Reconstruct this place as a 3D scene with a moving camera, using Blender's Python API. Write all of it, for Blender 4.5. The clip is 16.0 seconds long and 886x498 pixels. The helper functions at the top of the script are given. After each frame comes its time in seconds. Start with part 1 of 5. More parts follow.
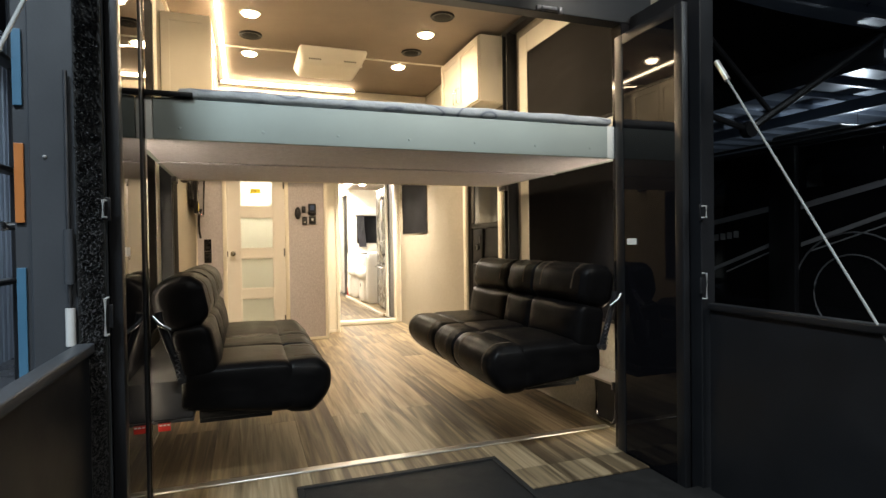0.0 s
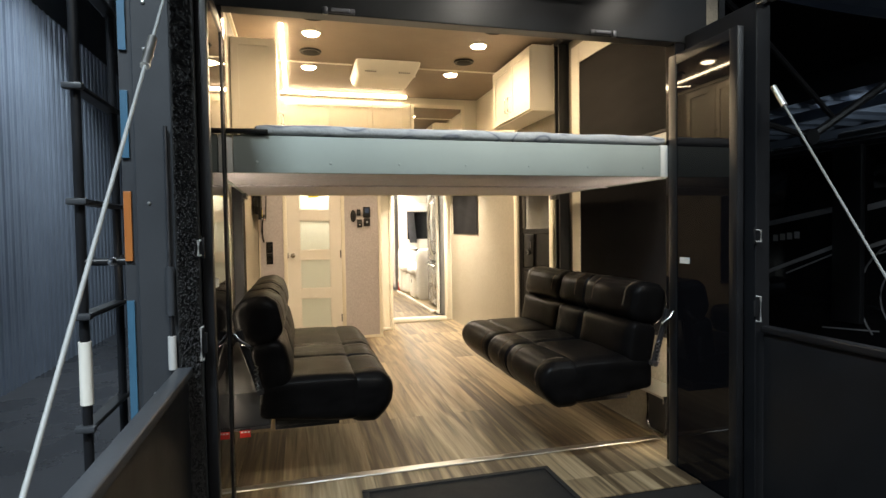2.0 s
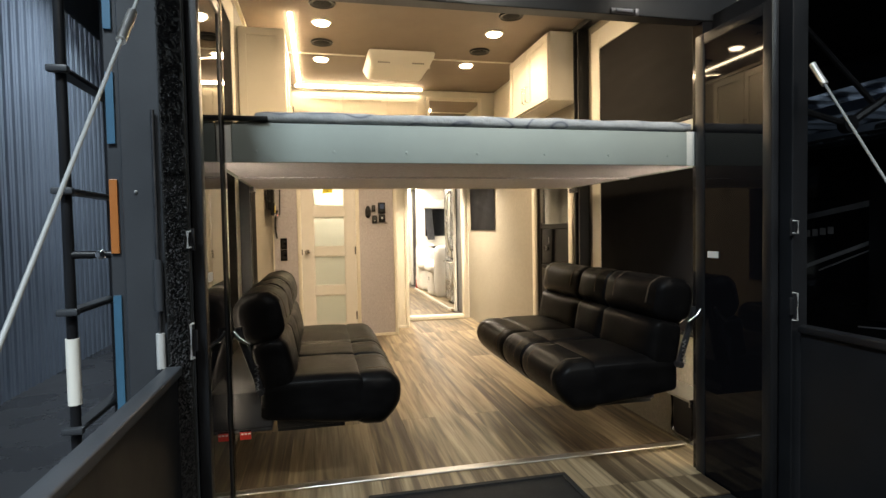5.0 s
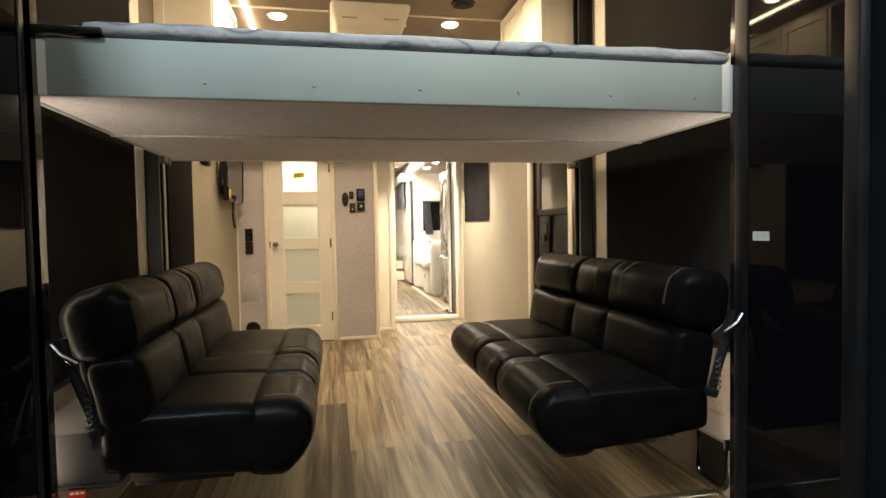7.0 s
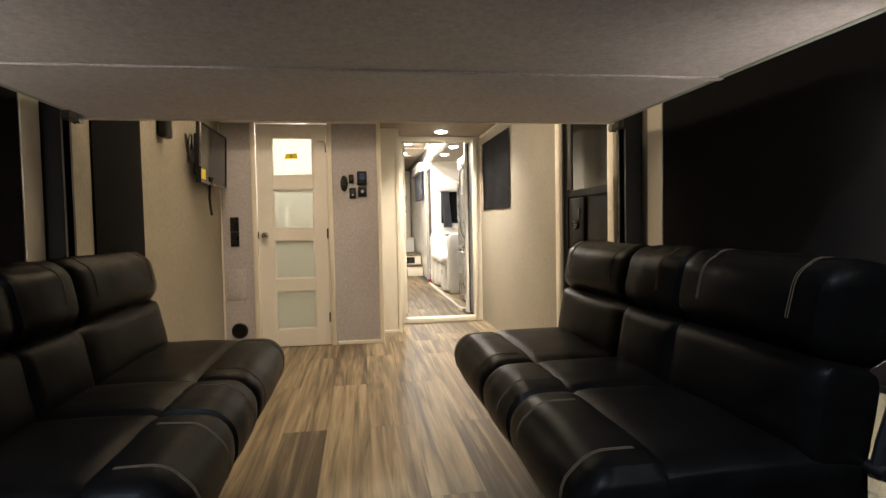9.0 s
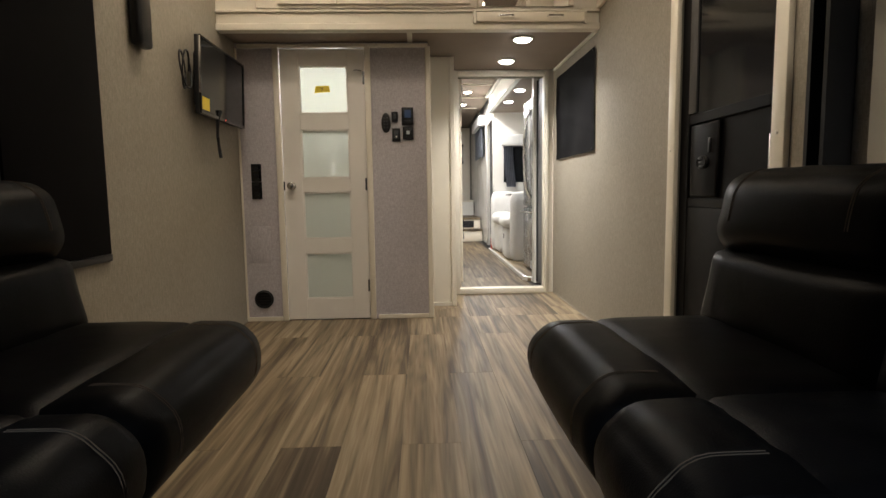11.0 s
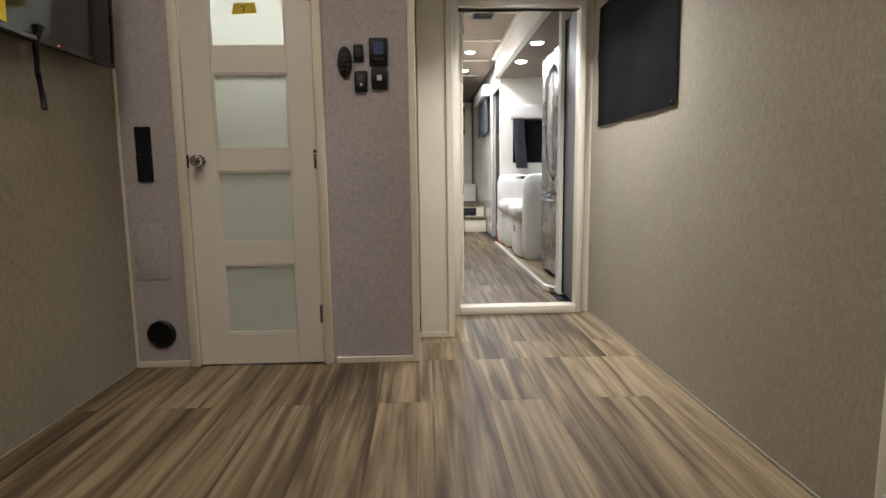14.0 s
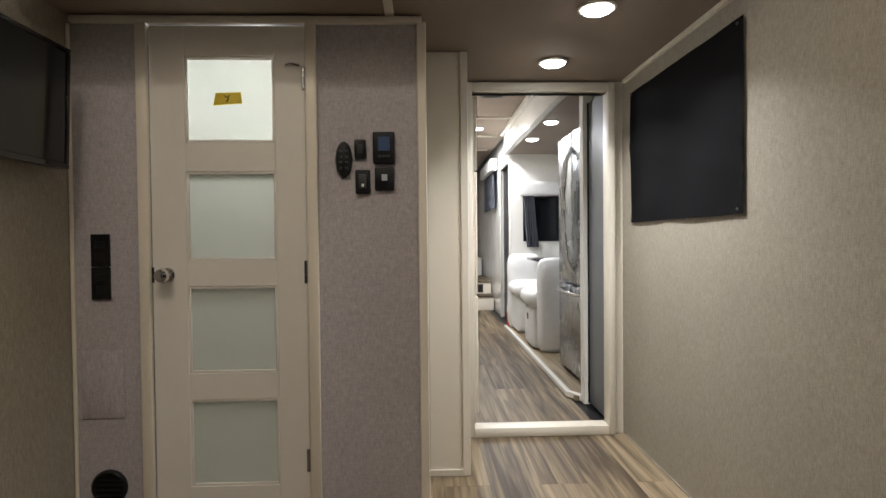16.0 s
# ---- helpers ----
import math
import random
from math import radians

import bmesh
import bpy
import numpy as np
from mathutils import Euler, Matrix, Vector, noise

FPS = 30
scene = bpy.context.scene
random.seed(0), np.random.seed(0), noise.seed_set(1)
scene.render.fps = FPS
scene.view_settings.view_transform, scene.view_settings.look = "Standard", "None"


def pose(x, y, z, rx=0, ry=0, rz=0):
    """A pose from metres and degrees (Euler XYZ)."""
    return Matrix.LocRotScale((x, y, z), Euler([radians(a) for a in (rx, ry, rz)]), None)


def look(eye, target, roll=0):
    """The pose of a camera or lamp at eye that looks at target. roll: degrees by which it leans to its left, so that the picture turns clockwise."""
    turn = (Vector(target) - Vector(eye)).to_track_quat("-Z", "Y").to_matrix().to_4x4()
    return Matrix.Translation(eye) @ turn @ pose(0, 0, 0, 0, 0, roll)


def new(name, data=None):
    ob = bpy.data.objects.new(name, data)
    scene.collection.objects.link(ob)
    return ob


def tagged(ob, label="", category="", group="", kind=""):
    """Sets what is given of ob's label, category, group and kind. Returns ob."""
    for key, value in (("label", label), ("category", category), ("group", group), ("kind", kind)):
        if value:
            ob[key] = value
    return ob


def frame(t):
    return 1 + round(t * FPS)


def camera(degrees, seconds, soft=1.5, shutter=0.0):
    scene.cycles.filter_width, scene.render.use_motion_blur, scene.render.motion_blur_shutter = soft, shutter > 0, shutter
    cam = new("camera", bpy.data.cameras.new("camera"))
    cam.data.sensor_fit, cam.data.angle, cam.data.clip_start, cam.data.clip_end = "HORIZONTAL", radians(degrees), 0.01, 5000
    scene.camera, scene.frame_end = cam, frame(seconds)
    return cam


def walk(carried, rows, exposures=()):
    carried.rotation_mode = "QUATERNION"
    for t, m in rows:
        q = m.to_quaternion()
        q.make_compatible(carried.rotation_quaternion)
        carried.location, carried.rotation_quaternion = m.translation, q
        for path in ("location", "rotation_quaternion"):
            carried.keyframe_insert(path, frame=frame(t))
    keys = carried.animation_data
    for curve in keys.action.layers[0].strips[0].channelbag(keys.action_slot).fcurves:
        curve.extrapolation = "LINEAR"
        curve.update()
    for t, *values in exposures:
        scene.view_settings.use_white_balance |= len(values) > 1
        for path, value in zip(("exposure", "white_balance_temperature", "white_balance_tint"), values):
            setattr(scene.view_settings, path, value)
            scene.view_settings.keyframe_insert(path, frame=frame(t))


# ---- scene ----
cam = camera(77.2, 16.0)
METRES, EYE, TILT, LEAN, TURN = 5.037, 1.09, 0.0, 0.0, -19.5
ROWS = [
    (0.0, 0.0, 0.0, 0.0, -0.01, -0.81, 0.82),
    (0.5, -0.0044, -0.0031, 0.0022, 3.34, -1.5, 0.86),
    (1.0, -0.0048, -0.0118, 0.0111, 4.37, -1.78, 0.86),
    (1.5, -0.0066, -0.0195, 0.0218, 4.64, -1.98, 0.91),
    (2.0, -0.007, -0.0251, 0.0312, 4.86, -1.96, 0.92),
    (2.5, -0.0055, -0.0294, 0.0359, 4.74, -1.95, 0.95),
    (3.0, -0.0052, -0.0355, 0.0395, 4.82, -1.91, 1.01),
    (3.5, -0.0065, -0.0394, 0.0428, 5.51, -1.88, 1.01),
    (6.0, 0.0137, 0.0742, 0.0095, 7.34, -2.21, 1.15),
    (6.5, 0.0243, 0.1176, 0.0057, 7.69, -2.16, 1.14),
    (7.0, 0.0339, 0.1591, 0.0061, 8.36, -2.19, 1.02),
    (7.5, 0.0359, 0.2004, 0.0088, 8.38, -2.15, 0.97),
    (8.0, 0.0341, 0.2352, 0.0068, 8.43, -2.17, 1.02),
    (8.5, 0.0327, 0.271, -0.0031, 8.77, -2.18, 0.87),
    (9.0, 0.0331, 0.3108, -0.0085, 11.03, -2.51, 1.1),
    (9.5, 0.0261, 0.3481, -0.0147, 14.35, -3.32, 1.06),
    (10.0, 0.0138, 0.3916, -0.02, 16.07, -4.21, 0.89),
    (12.5, -0.0337, 0.6393, -0.0484, 17.62, -7.33, 0.81),
    (13.0, -0.0467, 0.6835, -0.0408, 17.4, -7.55, 0.78),
    (13.5, -0.0629, 0.7201, -0.0393, 17.17, -7.47, 0.7),
    (14.0, -0.0812, 0.7603, -0.0376, 17.33, -7.42, 0.68),
    (14.5, -0.0933, 0.782, -0.0337, 17.92, -7.29, 0.63),
    (15.0, -0.1045, 0.8039, -0.026, 17.95, -6.79, 0.58),
    (15.5, -0.1166, 0.8246, -0.012, 17.77, -4.18, 0.62),
    (16.0, -0.1193, 0.8457, 0.005, 17.51, -1.08, 0.57),
]
EXPOSURES = [(0.0, 1.38, 7600, 10), (3.5, 1.35, 7700, 10), (6.0, 1.2, 7700, 10), (7.5, 1.16, 7650, 10), (9.0, 0.80, 6950, 10), (10.0, 0.38, 6400, 10), (12.5, 0.14, 5950, 10), (14.5, 0.02, 5800, 10), (16.0, 0.02, 5750, 10)]
walk(cam, [(t, pose(0, 0, EYE, TILT, LEAN, TURN) @ pose(METRES * x, METRES * y, METRES * z, 90 + pitch, roll, yaw)) for t, x, y, z, yaw, pitch, roll in ROWS], EXPOSURES)

from mathutils.bvhtree import BVHTree

# ---- plan: the garage room of a trailer, floor at z 0 ----
XL, XR = -0.50, 1.98          # inner faces of the side walls
YD, YB, YF = 2.40, 6.40, 7.30  # rear door frame, wall with the bathroom door, doorway to the living room
ZC, ZL = 2.74, 1.985          # high ceiling, low ceiling
OL, OR = -0.36, 1.80          # clear rear opening
ZG = -0.90                    # showroom floor

# ---- world and lamps ----
world = bpy.data.worlds.new("night")
scene.world = world
world.use_nodes = True
world.node_tree.nodes["Background"].inputs[0].default_value = (0.02, 0.025, 0.04, 1)
world.node_tree.nodes["Background"].inputs[1].default_value = 0.3
WARM, NEUTRAL, COOL = (1.0, 0.82, 0.60), (1.0, 0.93, 0.84), (0.62, 0.8, 1.0)


def area(name, at, target, size, watts, colour, size_y=None, spread=180):
    d = bpy.data.lights.new(name, "AREA")
    d.energy, d.color, d.size, d.spread = watts, colour, size, radians(spread)
    d.shape = "DISK"
    if size_y:
        d.shape, d.size_y = "RECTANGLE", size_y
    ob = new(name, d)
    ob.matrix_basis = look(at, target)
    return ob


GARAGE_LIGHTS = [(0.055, 3.33), (1.375, 3.33), (0.055, 4.20), (0.055, 5.08), (1.375, 4.22), (1.375, 5.07)]
ALCOVE_LIGHTS = [(1.503, 6.955), (1.52, 6.31)]
HALL_LIGHTS = [(1.51, 10.8), (1.52, 11.98), (1.05, 9.7)]
SLIDE_LIGHTS = [(1.99, 9.1), (1.99, 9.95)]
for x, y in GARAGE_LIGHTS:
    area("downlight_lamp", (x, y, ZC - 0.032), (x, y, 0), 0.09, 3.5, WARM, None, 150)
for x, y in ALCOVE_LIGHTS:
    area("downlight_lamp", (x, y, ZL - 0.032), (x, y, 0), 0.09, 10.6, NEUTRAL, None, 122)
for x, y in HALL_LIGHTS:
    area("downlight_lamp", (x, y, 2.386), (x, y, 0), 0.1, 30, (1.0, 0.95, 0.88))
for x, y in SLIDE_LIGHTS:
    area("downlight_lamp", (x, y, 2.106), (x, y, 0), 0.1, 3.0, (1.0, 0.95, 0.88))
area("led_strip_lamp", (0.45, 5.93, ZC - 0.04), (0.45, 5.4, ZC - 0.04), 1.3, 1.6, WARM, 0.02)
area("led_strip_lamp", (-0.16, 5.0, ZC - 0.03), (-0.22, 5.0, 2.2), 0.02, 6.5, WARM, 1.8)
area("bathroom_lamp", (0.14, 6.68, 1.94), (0.13, 6.56, 1.3), 0.16, 18, (1.0, 0.94, 0.84))
SHOWROOM_LIGHTS = [(-1.6, -1.0, 185, COOL), (-2.2, 9.0, 84, COOL), (2.2, -3.2, 115, (0.95, 0.98, 1.0)), (9.6, 5.0, 150, COOL), (5.2, -2.0, 65, COOL)]
for x, y, watts, colour in SHOWROOM_LIGHTS:
    area("showroom_lamp", (x, y, 5.6), (x, y, 0), 1.2, watts, colour, 0.3, 130)
# a lamp added far off to brighten the dark showroom roof
bay = bpy.data.lights.new("bay_lamp", "POINT")
bay.energy, bay.color, bay.shadow_soft_size = 110, COOL, 0.12
new("bay_lamp", bay).location = (24.0, 16.0, 4.6)
for x in (0.86, 1.75):
    area("rear_flood_lamp", (x, 1.80, 2.615), (x, 2.42, 1.85), 0.12, 0.85, (0.97, 0.98, 1.0), 0.06, 80)
for x, aim, watts in ((1.905, 1.1, 1.35), (-0.455, 0.3, 1.0)):
    area("jamb_led_lamp", (x, 2.462, 0.72), (aim, 3.5, 2.0), 0.015, watts, (1.0, 0.88, 0.77), 1.3)


# ---- materials ----
def principled(name):
    m = bpy.data.materials.new(name)
    m.use_nodes = True
    nt = m.node_tree
    return m, nt, nt.nodes["Principled BSDF"]


def node(nt, kind, **values):
    n = nt.nodes.new(kind)
    for k, v in values.items():
        n.inputs[k.replace("_", " ")].default_value = v
    return n


def coords(nt, scale=(1, 1, 1), shift=False):
    tc = nt.nodes.new("ShaderNodeTexCoord")
    mp = nt.nodes.new("ShaderNodeMapping")
    mp.inputs["Scale"].default_value = scale
    nt.links.new(tc.outputs["Object"], mp.inputs["Vector"])
    if shift:
        info = nt.nodes.new("ShaderNodeObjectInfo")
        mul = nt.nodes.new("ShaderNodeMath")
        mul.operation = "MULTIPLY"
        mul.inputs[1].default_value = 53.0
        nt.links.new(info.outputs["Random"], mul.inputs[0])
        nt.links.new(mul.outputs[0], mp.inputs["Location"])
    return mp.outputs["Vector"]


def noise_of(nt, scale, detail=4.0, vec=(1, 1, 1), rough=0.55, shift=False, warp=0.0):
    n = node(nt, "ShaderNodeTexNoise", Scale=scale, Detail=detail, Roughness=rough, Distortion=warp)
    nt.links.new(coords(nt, vec, shift), n.inputs["Vector"])
    return n.outputs["Fac"]


def ramp(nt, fac, stops):
    r = nt.nodes.new("ShaderNodeValToRGB")
    e = r.color_ramp.elements
    while len(e) < len(stops):
        e.new(0.5)
    for el, (p, c) in zip(e, stops):
        el.position, el.color = p, (*c, 1)
    nt.links.new(fac, r.inputs["Fac"])
    return r.outputs["Color"]


def mix(nt, kind, fac, a, b):
    m = nt.nodes.new("ShaderNodeMix")
    m.data_type, m.blend_type = "RGBA", kind
    if isinstance(fac, float):
        m.inputs[0].default_value = fac
    else:
        nt.links.new(fac, m.inputs[0])
    for k, v in ((6, a), (7, b)):
        if isinstance(v, tuple):
            m.inputs[k].default_value = (*v, 1)
        else:
            nt.links.new(v, m.inputs[k])
    return m.outputs[2]


def bump(nt, bsdf, height, strength, distance):
    b = node(nt, "ShaderNodeBump", Strength=strength, Distance=distance)
    nt.links.new(height, b.inputs["Height"])
    nt.links.new(b.outputs["Normal"], bsdf.inputs["Normal"])


def shade(c, k):
    return tuple(min(1.0, v * k) for v in c)


def surf(name, colour, rough=0.5, metal=0.0, var=0.12, scale=6.0, fine=180.0, relief=0.15, coat=0.0, vec=(1, 1, 1), spec=0.5):
    """A plain surface with broad stains, fine grain and uneven gloss."""
    m, nt, b = principled(name)
    broad = noise_of(nt, scale, 5.0, vec)
    grain = noise_of(nt, fine, 3.0, vec)
    c = ramp(nt, broad, [(0.25, shade(colour, 1 - var)), (0.75, shade(colour, 1 + var))])
    c = mix(nt, "MULTIPLY", 0.5, c, ramp(nt, grain, [(0.3, (1 - var,) * 3), (0.7, (1, 1, 1))]))
    nt.links.new(c, b.inputs["Base Color"])
    r = ramp(nt, broad, [(0.2, (max(0.02, rough - 0.08),) * 3), (0.8, (min(1, rough + 0.08),) * 3)])
    nt.links.new(r, b.inputs["Roughness"])
    b.inputs["Metallic"].default_value = metal
    b.inputs["Specular IOR Level"].default_value = spec
    b.inputs["Coat Weight"].default_value = coat
    if relief:
        bump(nt, b, grain, relief, 0.002)
    return m


def linen(name, light, dark, thread=1.0):
    """Woven wall covering with vertical and horizontal slubs."""
    m, nt, b = principled(name)
    up = noise_of(nt, 1.0, 3.0, (300 * thread, 300 * thread, 44))
    across = noise_of(nt, 1.0, 3.0, (46, 46, 320 * thread))
    cloud = noise_of(nt, 2.2, 4.0)
    blotch = noise_of(nt, 30.0, 4.0, (2.4, 2.4, 1))
    c = ramp(nt, up, [(0.32, dark), (0.66, light)])
    c = mix(nt, "MIX", 0.38, c, ramp(nt, across, [(0.32, dark), (0.66, light)]))
    c = mix(nt, "MULTIPLY", 0.6, c, ramp(nt, cloud, [(0.3, (0.86, 0.86, 0.87)), (0.7, (1, 1, 1))]))
    c = mix(nt, "MULTIPLY", 0.42, c, ramp(nt, blotch, [(0.34, (0.72, 0.71, 0.71)), (0.62, (1, 1, 1))]))
    nt.links.new(c, b.inputs["Base Color"])
    b.inputs["Roughness"].default_value = 0.62
    add = nt.nodes.new("ShaderNodeMath")
    nt.links.new(up, add.inputs[0])
    nt.links.new(across, add.inputs[1])
    bump(nt, b, add.outputs[0], 0.25, 0.0015)
    return m


def plank_material():
    m, nt, b = principled("vinyl_plank")
    info = nt.nodes.new("ShaderNodeObjectInfo")
    streak = noise_of(nt, 1.0, 2.5, (20, 0.95, 1), 0.58, True, 0.7)
    fibre = noise_of(nt, 1.0, 5.0, (95, 2.6, 1), 0.6, True, 0.4)
    broad = noise_of(nt, 1.0, 2.0, (5, 0.9, 1), 0.5, True)
    tone = node(nt, "ShaderNodeMapRange", To_Min=-0.115, To_Max=0.11)
    nt.links.new(info.outputs["Random"], tone.inputs["Value"])
    add = nt.nodes.new("ShaderNodeMath")
    nt.links.new(streak, add.inputs[0])
    nt.links.new(tone.outputs[0], add.inputs[1])
    c = ramp(nt, add.outputs[0], [(0.28, (0.060, 0.042, 0.025)), (0.41, (0.120, 0.087, 0.051)), (0.53, (0.208, 0.157, 0.094)), (0.68, (0.305, 0.240, 0.150))])
    c = mix(nt, "MULTIPLY", 0.6, c, ramp(nt, fibre, [(0.33, (0.66, 0.64, 0.61)), (0.62, (1, 1, 1))]))
    c = mix(nt, "MULTIPLY", 0.6, c, ramp(nt, broad, [(0.3, (0.70, 0.70, 0.72)), (0.7, (1, 1, 1))]))
    nt.links.new(c, b.inputs["Base Color"])
    b.inputs["Specular IOR Level"].default_value = 0.28
    r = ramp(nt, fibre, [(0.3, (0.56,) * 3), (0.7, (0.44,) * 3)])
    nt.links.new(r, b.inputs["Roughness"])
    bump(nt, b, fibre, 0.2, 0.001)
    return m


def leather_material():
    m, nt, b = principled("black_leather")
    cells = nt.nodes.new("ShaderNodeTexVoronoi")
    cells.inputs["Scale"].default_value = 330
    nt.links.new(coords(nt), cells.inputs["Vector"])
    crease = noise_of(nt, 9.0, 5.0, (1, 1, 2))
    c = ramp(nt, crease, [(0.3, (0.0022, 0.0021, 0.0022)), (0.75, (0.0048, 0.0045, 0.0046))])
    nt.links.new(c, b.inputs["Base Color"])
    b.inputs["Specular IOR Level"].default_value = 0.045
    r = ramp(nt, crease, [(0.25, (0.30,) * 3), (0.8, (0.40,) * 3)])
    nt.links.new(r, b.inputs["Roughness"])
    add = node(nt, "ShaderNodeMath")
    mul = node(nt, "ShaderNodeMath")
    mul.operation = "MULTIPLY"
    mul.inputs[1].default_value = 5.0
    nt.links.new(crease, mul.inputs[0])
    nt.links.new(cells.outputs["Distance"], add.inputs[0])
    nt.links.new(mul.outputs[0], add.inputs[1])
    bump(nt, b, add.outputs[0], 0.16, 0.0015)
    return m


def frosted_material():
    m, nt, b = principled("frosted_glass")
    b.inputs["Base Color"].default_value = (0.50, 0.55, 0.52, 1)
    b.inputs["Roughness"].default_value = 0.30
    b.inputs["Coat Weight"].default_value = 1.0
    b.inputs["Coat Roughness"].default_value = 0.03
    t = node(nt, "ShaderNodeBsdfTranslucent", Color=(0.88, 0.89, 0.84, 1))
    bump(nt, b, noise_of(nt, 420.0, 2.0), 0.08, 0.001)
    mx = node(nt, "ShaderNodeMixShader", Fac=0.42)
    nt.links.new(b.outputs[0], mx.inputs[1])
    nt.links.new(t.outputs[0], mx.inputs[2])
    nt.links.new(mx.outputs[0], nt.nodes["Material Output"].inputs["Surface"])
    return m


def glow_material(name, colour, strength, base=(0.8, 0.8, 0.8)):
    m, nt, b = principled(name)
    b.inputs["Base Color"].default_value = (*base, 1)
    b.inputs["Emission Color"].default_value = (*colour, 1)
    b.inputs["Emission Strength"].default_value = strength
    return m


def mattress_material():
    m, nt, b = principled("mattress_ticking")
    rings = nt.nodes.new("ShaderNodeTexWave")
    rings.wave_type = "RINGS"
    rings.inputs["Scale"].default_value = 5.5
    rings.inputs["Distortion"].default_value = 9.0
    rings.inputs["Detail"].default_value = 1.0
    nt.links.new(coords(nt), rings.inputs["Vector"])
    weave = noise_of(nt, 260.0, 2.0)
    c = ramp(nt, rings.outputs["Fac"], [(0.0, (0.19, 0.205, 0.235)), (0.07, (0.36, 0.37, 0.385)), (0.3, (0.44, 0.45, 0.455))])
    c = mix(nt, "MULTIPLY", 0.5, c, ramp(nt, weave, [(0.3, (0.75,) * 3), (0.7, (1, 1, 1))]))
    nt.links.new(c, b.inputs["Base Color"])
    b.inputs["Roughness"].default_value = 0.85
    bump(nt, b, noise_of(nt, 14.0, 3.0), 0.6, 0.02)
    return m


WALL = linen("beige_linen_wallpaper", (0.366, 0.329, 0.264), (0.222, 0.197, 0.154), 0.85)
WALL_GREY = linen("grey_linen_wallpaper", (0.56, 0.53, 0.552), (0.355, 0.333, 0.352), 0.85)
CREAM = surf("cream_trim", (0.70, 0.655, 0.555), 0.42, 0, 0.05, 3.0, 160.0, 0.05)
CABINET = surf("cream_cabinet", (0.75, 0.69, 0.575), 0.40, 0, 0.04, 4.0, 200.0, 0.05)
DOORPAINT = surf("off_white_door_paint", (0.74, 0.715, 0.672), 0.38, 0, 0.04, 4.0, 200.0, 0.05)
TAUPE = surf("taupe_ceiling_fabric", (0.26, 0.208, 0.167), 0.8, 0, 0.12, 3.0, 260.0, 0.3)
UNDER = linen("grey_headliner", (0.80, 0.76, 0.79), (0.50, 0.47, 0.50), 1.2)
SKIRT = surf("sage_grey_panel", (0.335, 0.375, 0.345), 0.62, 0, 0.06, 3.0, 200.0, 0.08, spec=0.3)
PLANK = plank_material()
LEATHER = leather_material()
THREAD = surf("tan_stitching", (0.085, 0.062, 0.043), 0.8, spec=0.2)
FROST = frosted_material()
BLACKFAB = surf("black_blackout_fabric", (0.0058, 0.0055, 0.0062), 0.85, 0, 0.25, 3.0, 300.0, 0.3, spec=0.06)
BLIND_LIT = surf("lit_blackout_fabric", (0.013, 0.0115, 0.011), 0.8, 0, 0.15, 3.0, 300.0, 0.3, spec=0.12)
BLACK = surf("black_plastic", (0.009, 0.009, 0.010), 0.38, 0, 0.2, 8.0, 300.0, 0.08, spec=0.3)
BLACKGLOSS = surf("glossy_black_panel", (0.006, 0.006, 0.007), 0.07, 0, 0.2, 2.0, 90.0, 0.0, 0.3)
BLACKPAINT = surf("black_painted_metal", (0.010, 0.0105, 0.012), 0.36, 0.0, 0.2, 5.0, 150.0, 0.08, spec=0.3)
CHARCOAL = surf("charcoal_panel", (0.036, 0.040, 0.046), 0.45, 0, 0.15, 3.0, 120.0, 0.1, spec=0.35)
PILE = surf("black_brush_seal_pile", (0.030, 0.030, 0.032), 0.95, 0, 0.4, 60.0, 400.0, 0.9)
CHROME = surf("chrome", (0.72, 0.72, 0.72), 0.16, 1.0, 0.05, 10.0, 90.0, 0.0)
ALU = surf("brushed_aluminium", (0.62, 0.61, 0.59), 0.34, 1.0, 0.08, 12.0, 140.0, 0.12)
ZINC = surf("zinc_plate", (0.55, 0.55, 0.54), 0.4, 0.3, 0.08, 14.0, 160.0, 0.08)
STEEL = surf("dark_steel", (0.12, 0.12, 0.125), 0.4, 1.0, 0.15, 12.0, 140.0, 0.1)
STAINLESS = surf("stainless_steel", (0.38, 0.39, 0.41), 0.26, 1.0, 0.05, 4.0, 90.0, 0.0)
WHITEPLASTIC = surf("white_plastic", (0.74, 0.72, 0.66), 0.36, 0, 0.03, 5.0, 200.0, 0.04)
WHITELEATHER = surf("white_leather", (0.74, 0.73, 0.71), 0.42, 0, 0.05, 12.0, 240.0, 0.2)
WHITEPAINT = surf("white_gloss_laminate", (0.74, 0.72, 0.67), 0.15, 0, 0.03, 3.0, 90.0, 0.0)
RUBBER = surf("black_rubber", (0.012, 0.012, 0.012), 0.7, 0, 0.25, 14.0, 220.0, 0.5, spec=0.2)
YELLOW = surf("yellow_tape", (0.72, 0.55, 0.02), 0.5, 0, 0.08)
RED = surf("red_label", (0.55, 0.03, 0.02), 0.4, 0, 0.08)
ORANGE = surf("orange_decal", (0.36, 0.12, 0.03), 0.4, 0, 0.1)
BLUE = surf("blue_decal", (0.035, 0.11, 0.18), 0.4, 0, 0.1)
CORRUGATED = surf("grey_blue_sheet_metal", (0.25, 0.29, 0.36), 0.34, 0.3, 0.12, 1.2, 60.0, 0.05)
CONCRETE = surf("polished_dark_concrete", (0.05, 0.05, 0.054), 0.28, 0, 0.3, 1.5, 30.0, 0.12)
PINSTRIPE = surf("dim_silver_pinstripe", (0.13, 0.135, 0.145), 0.45)
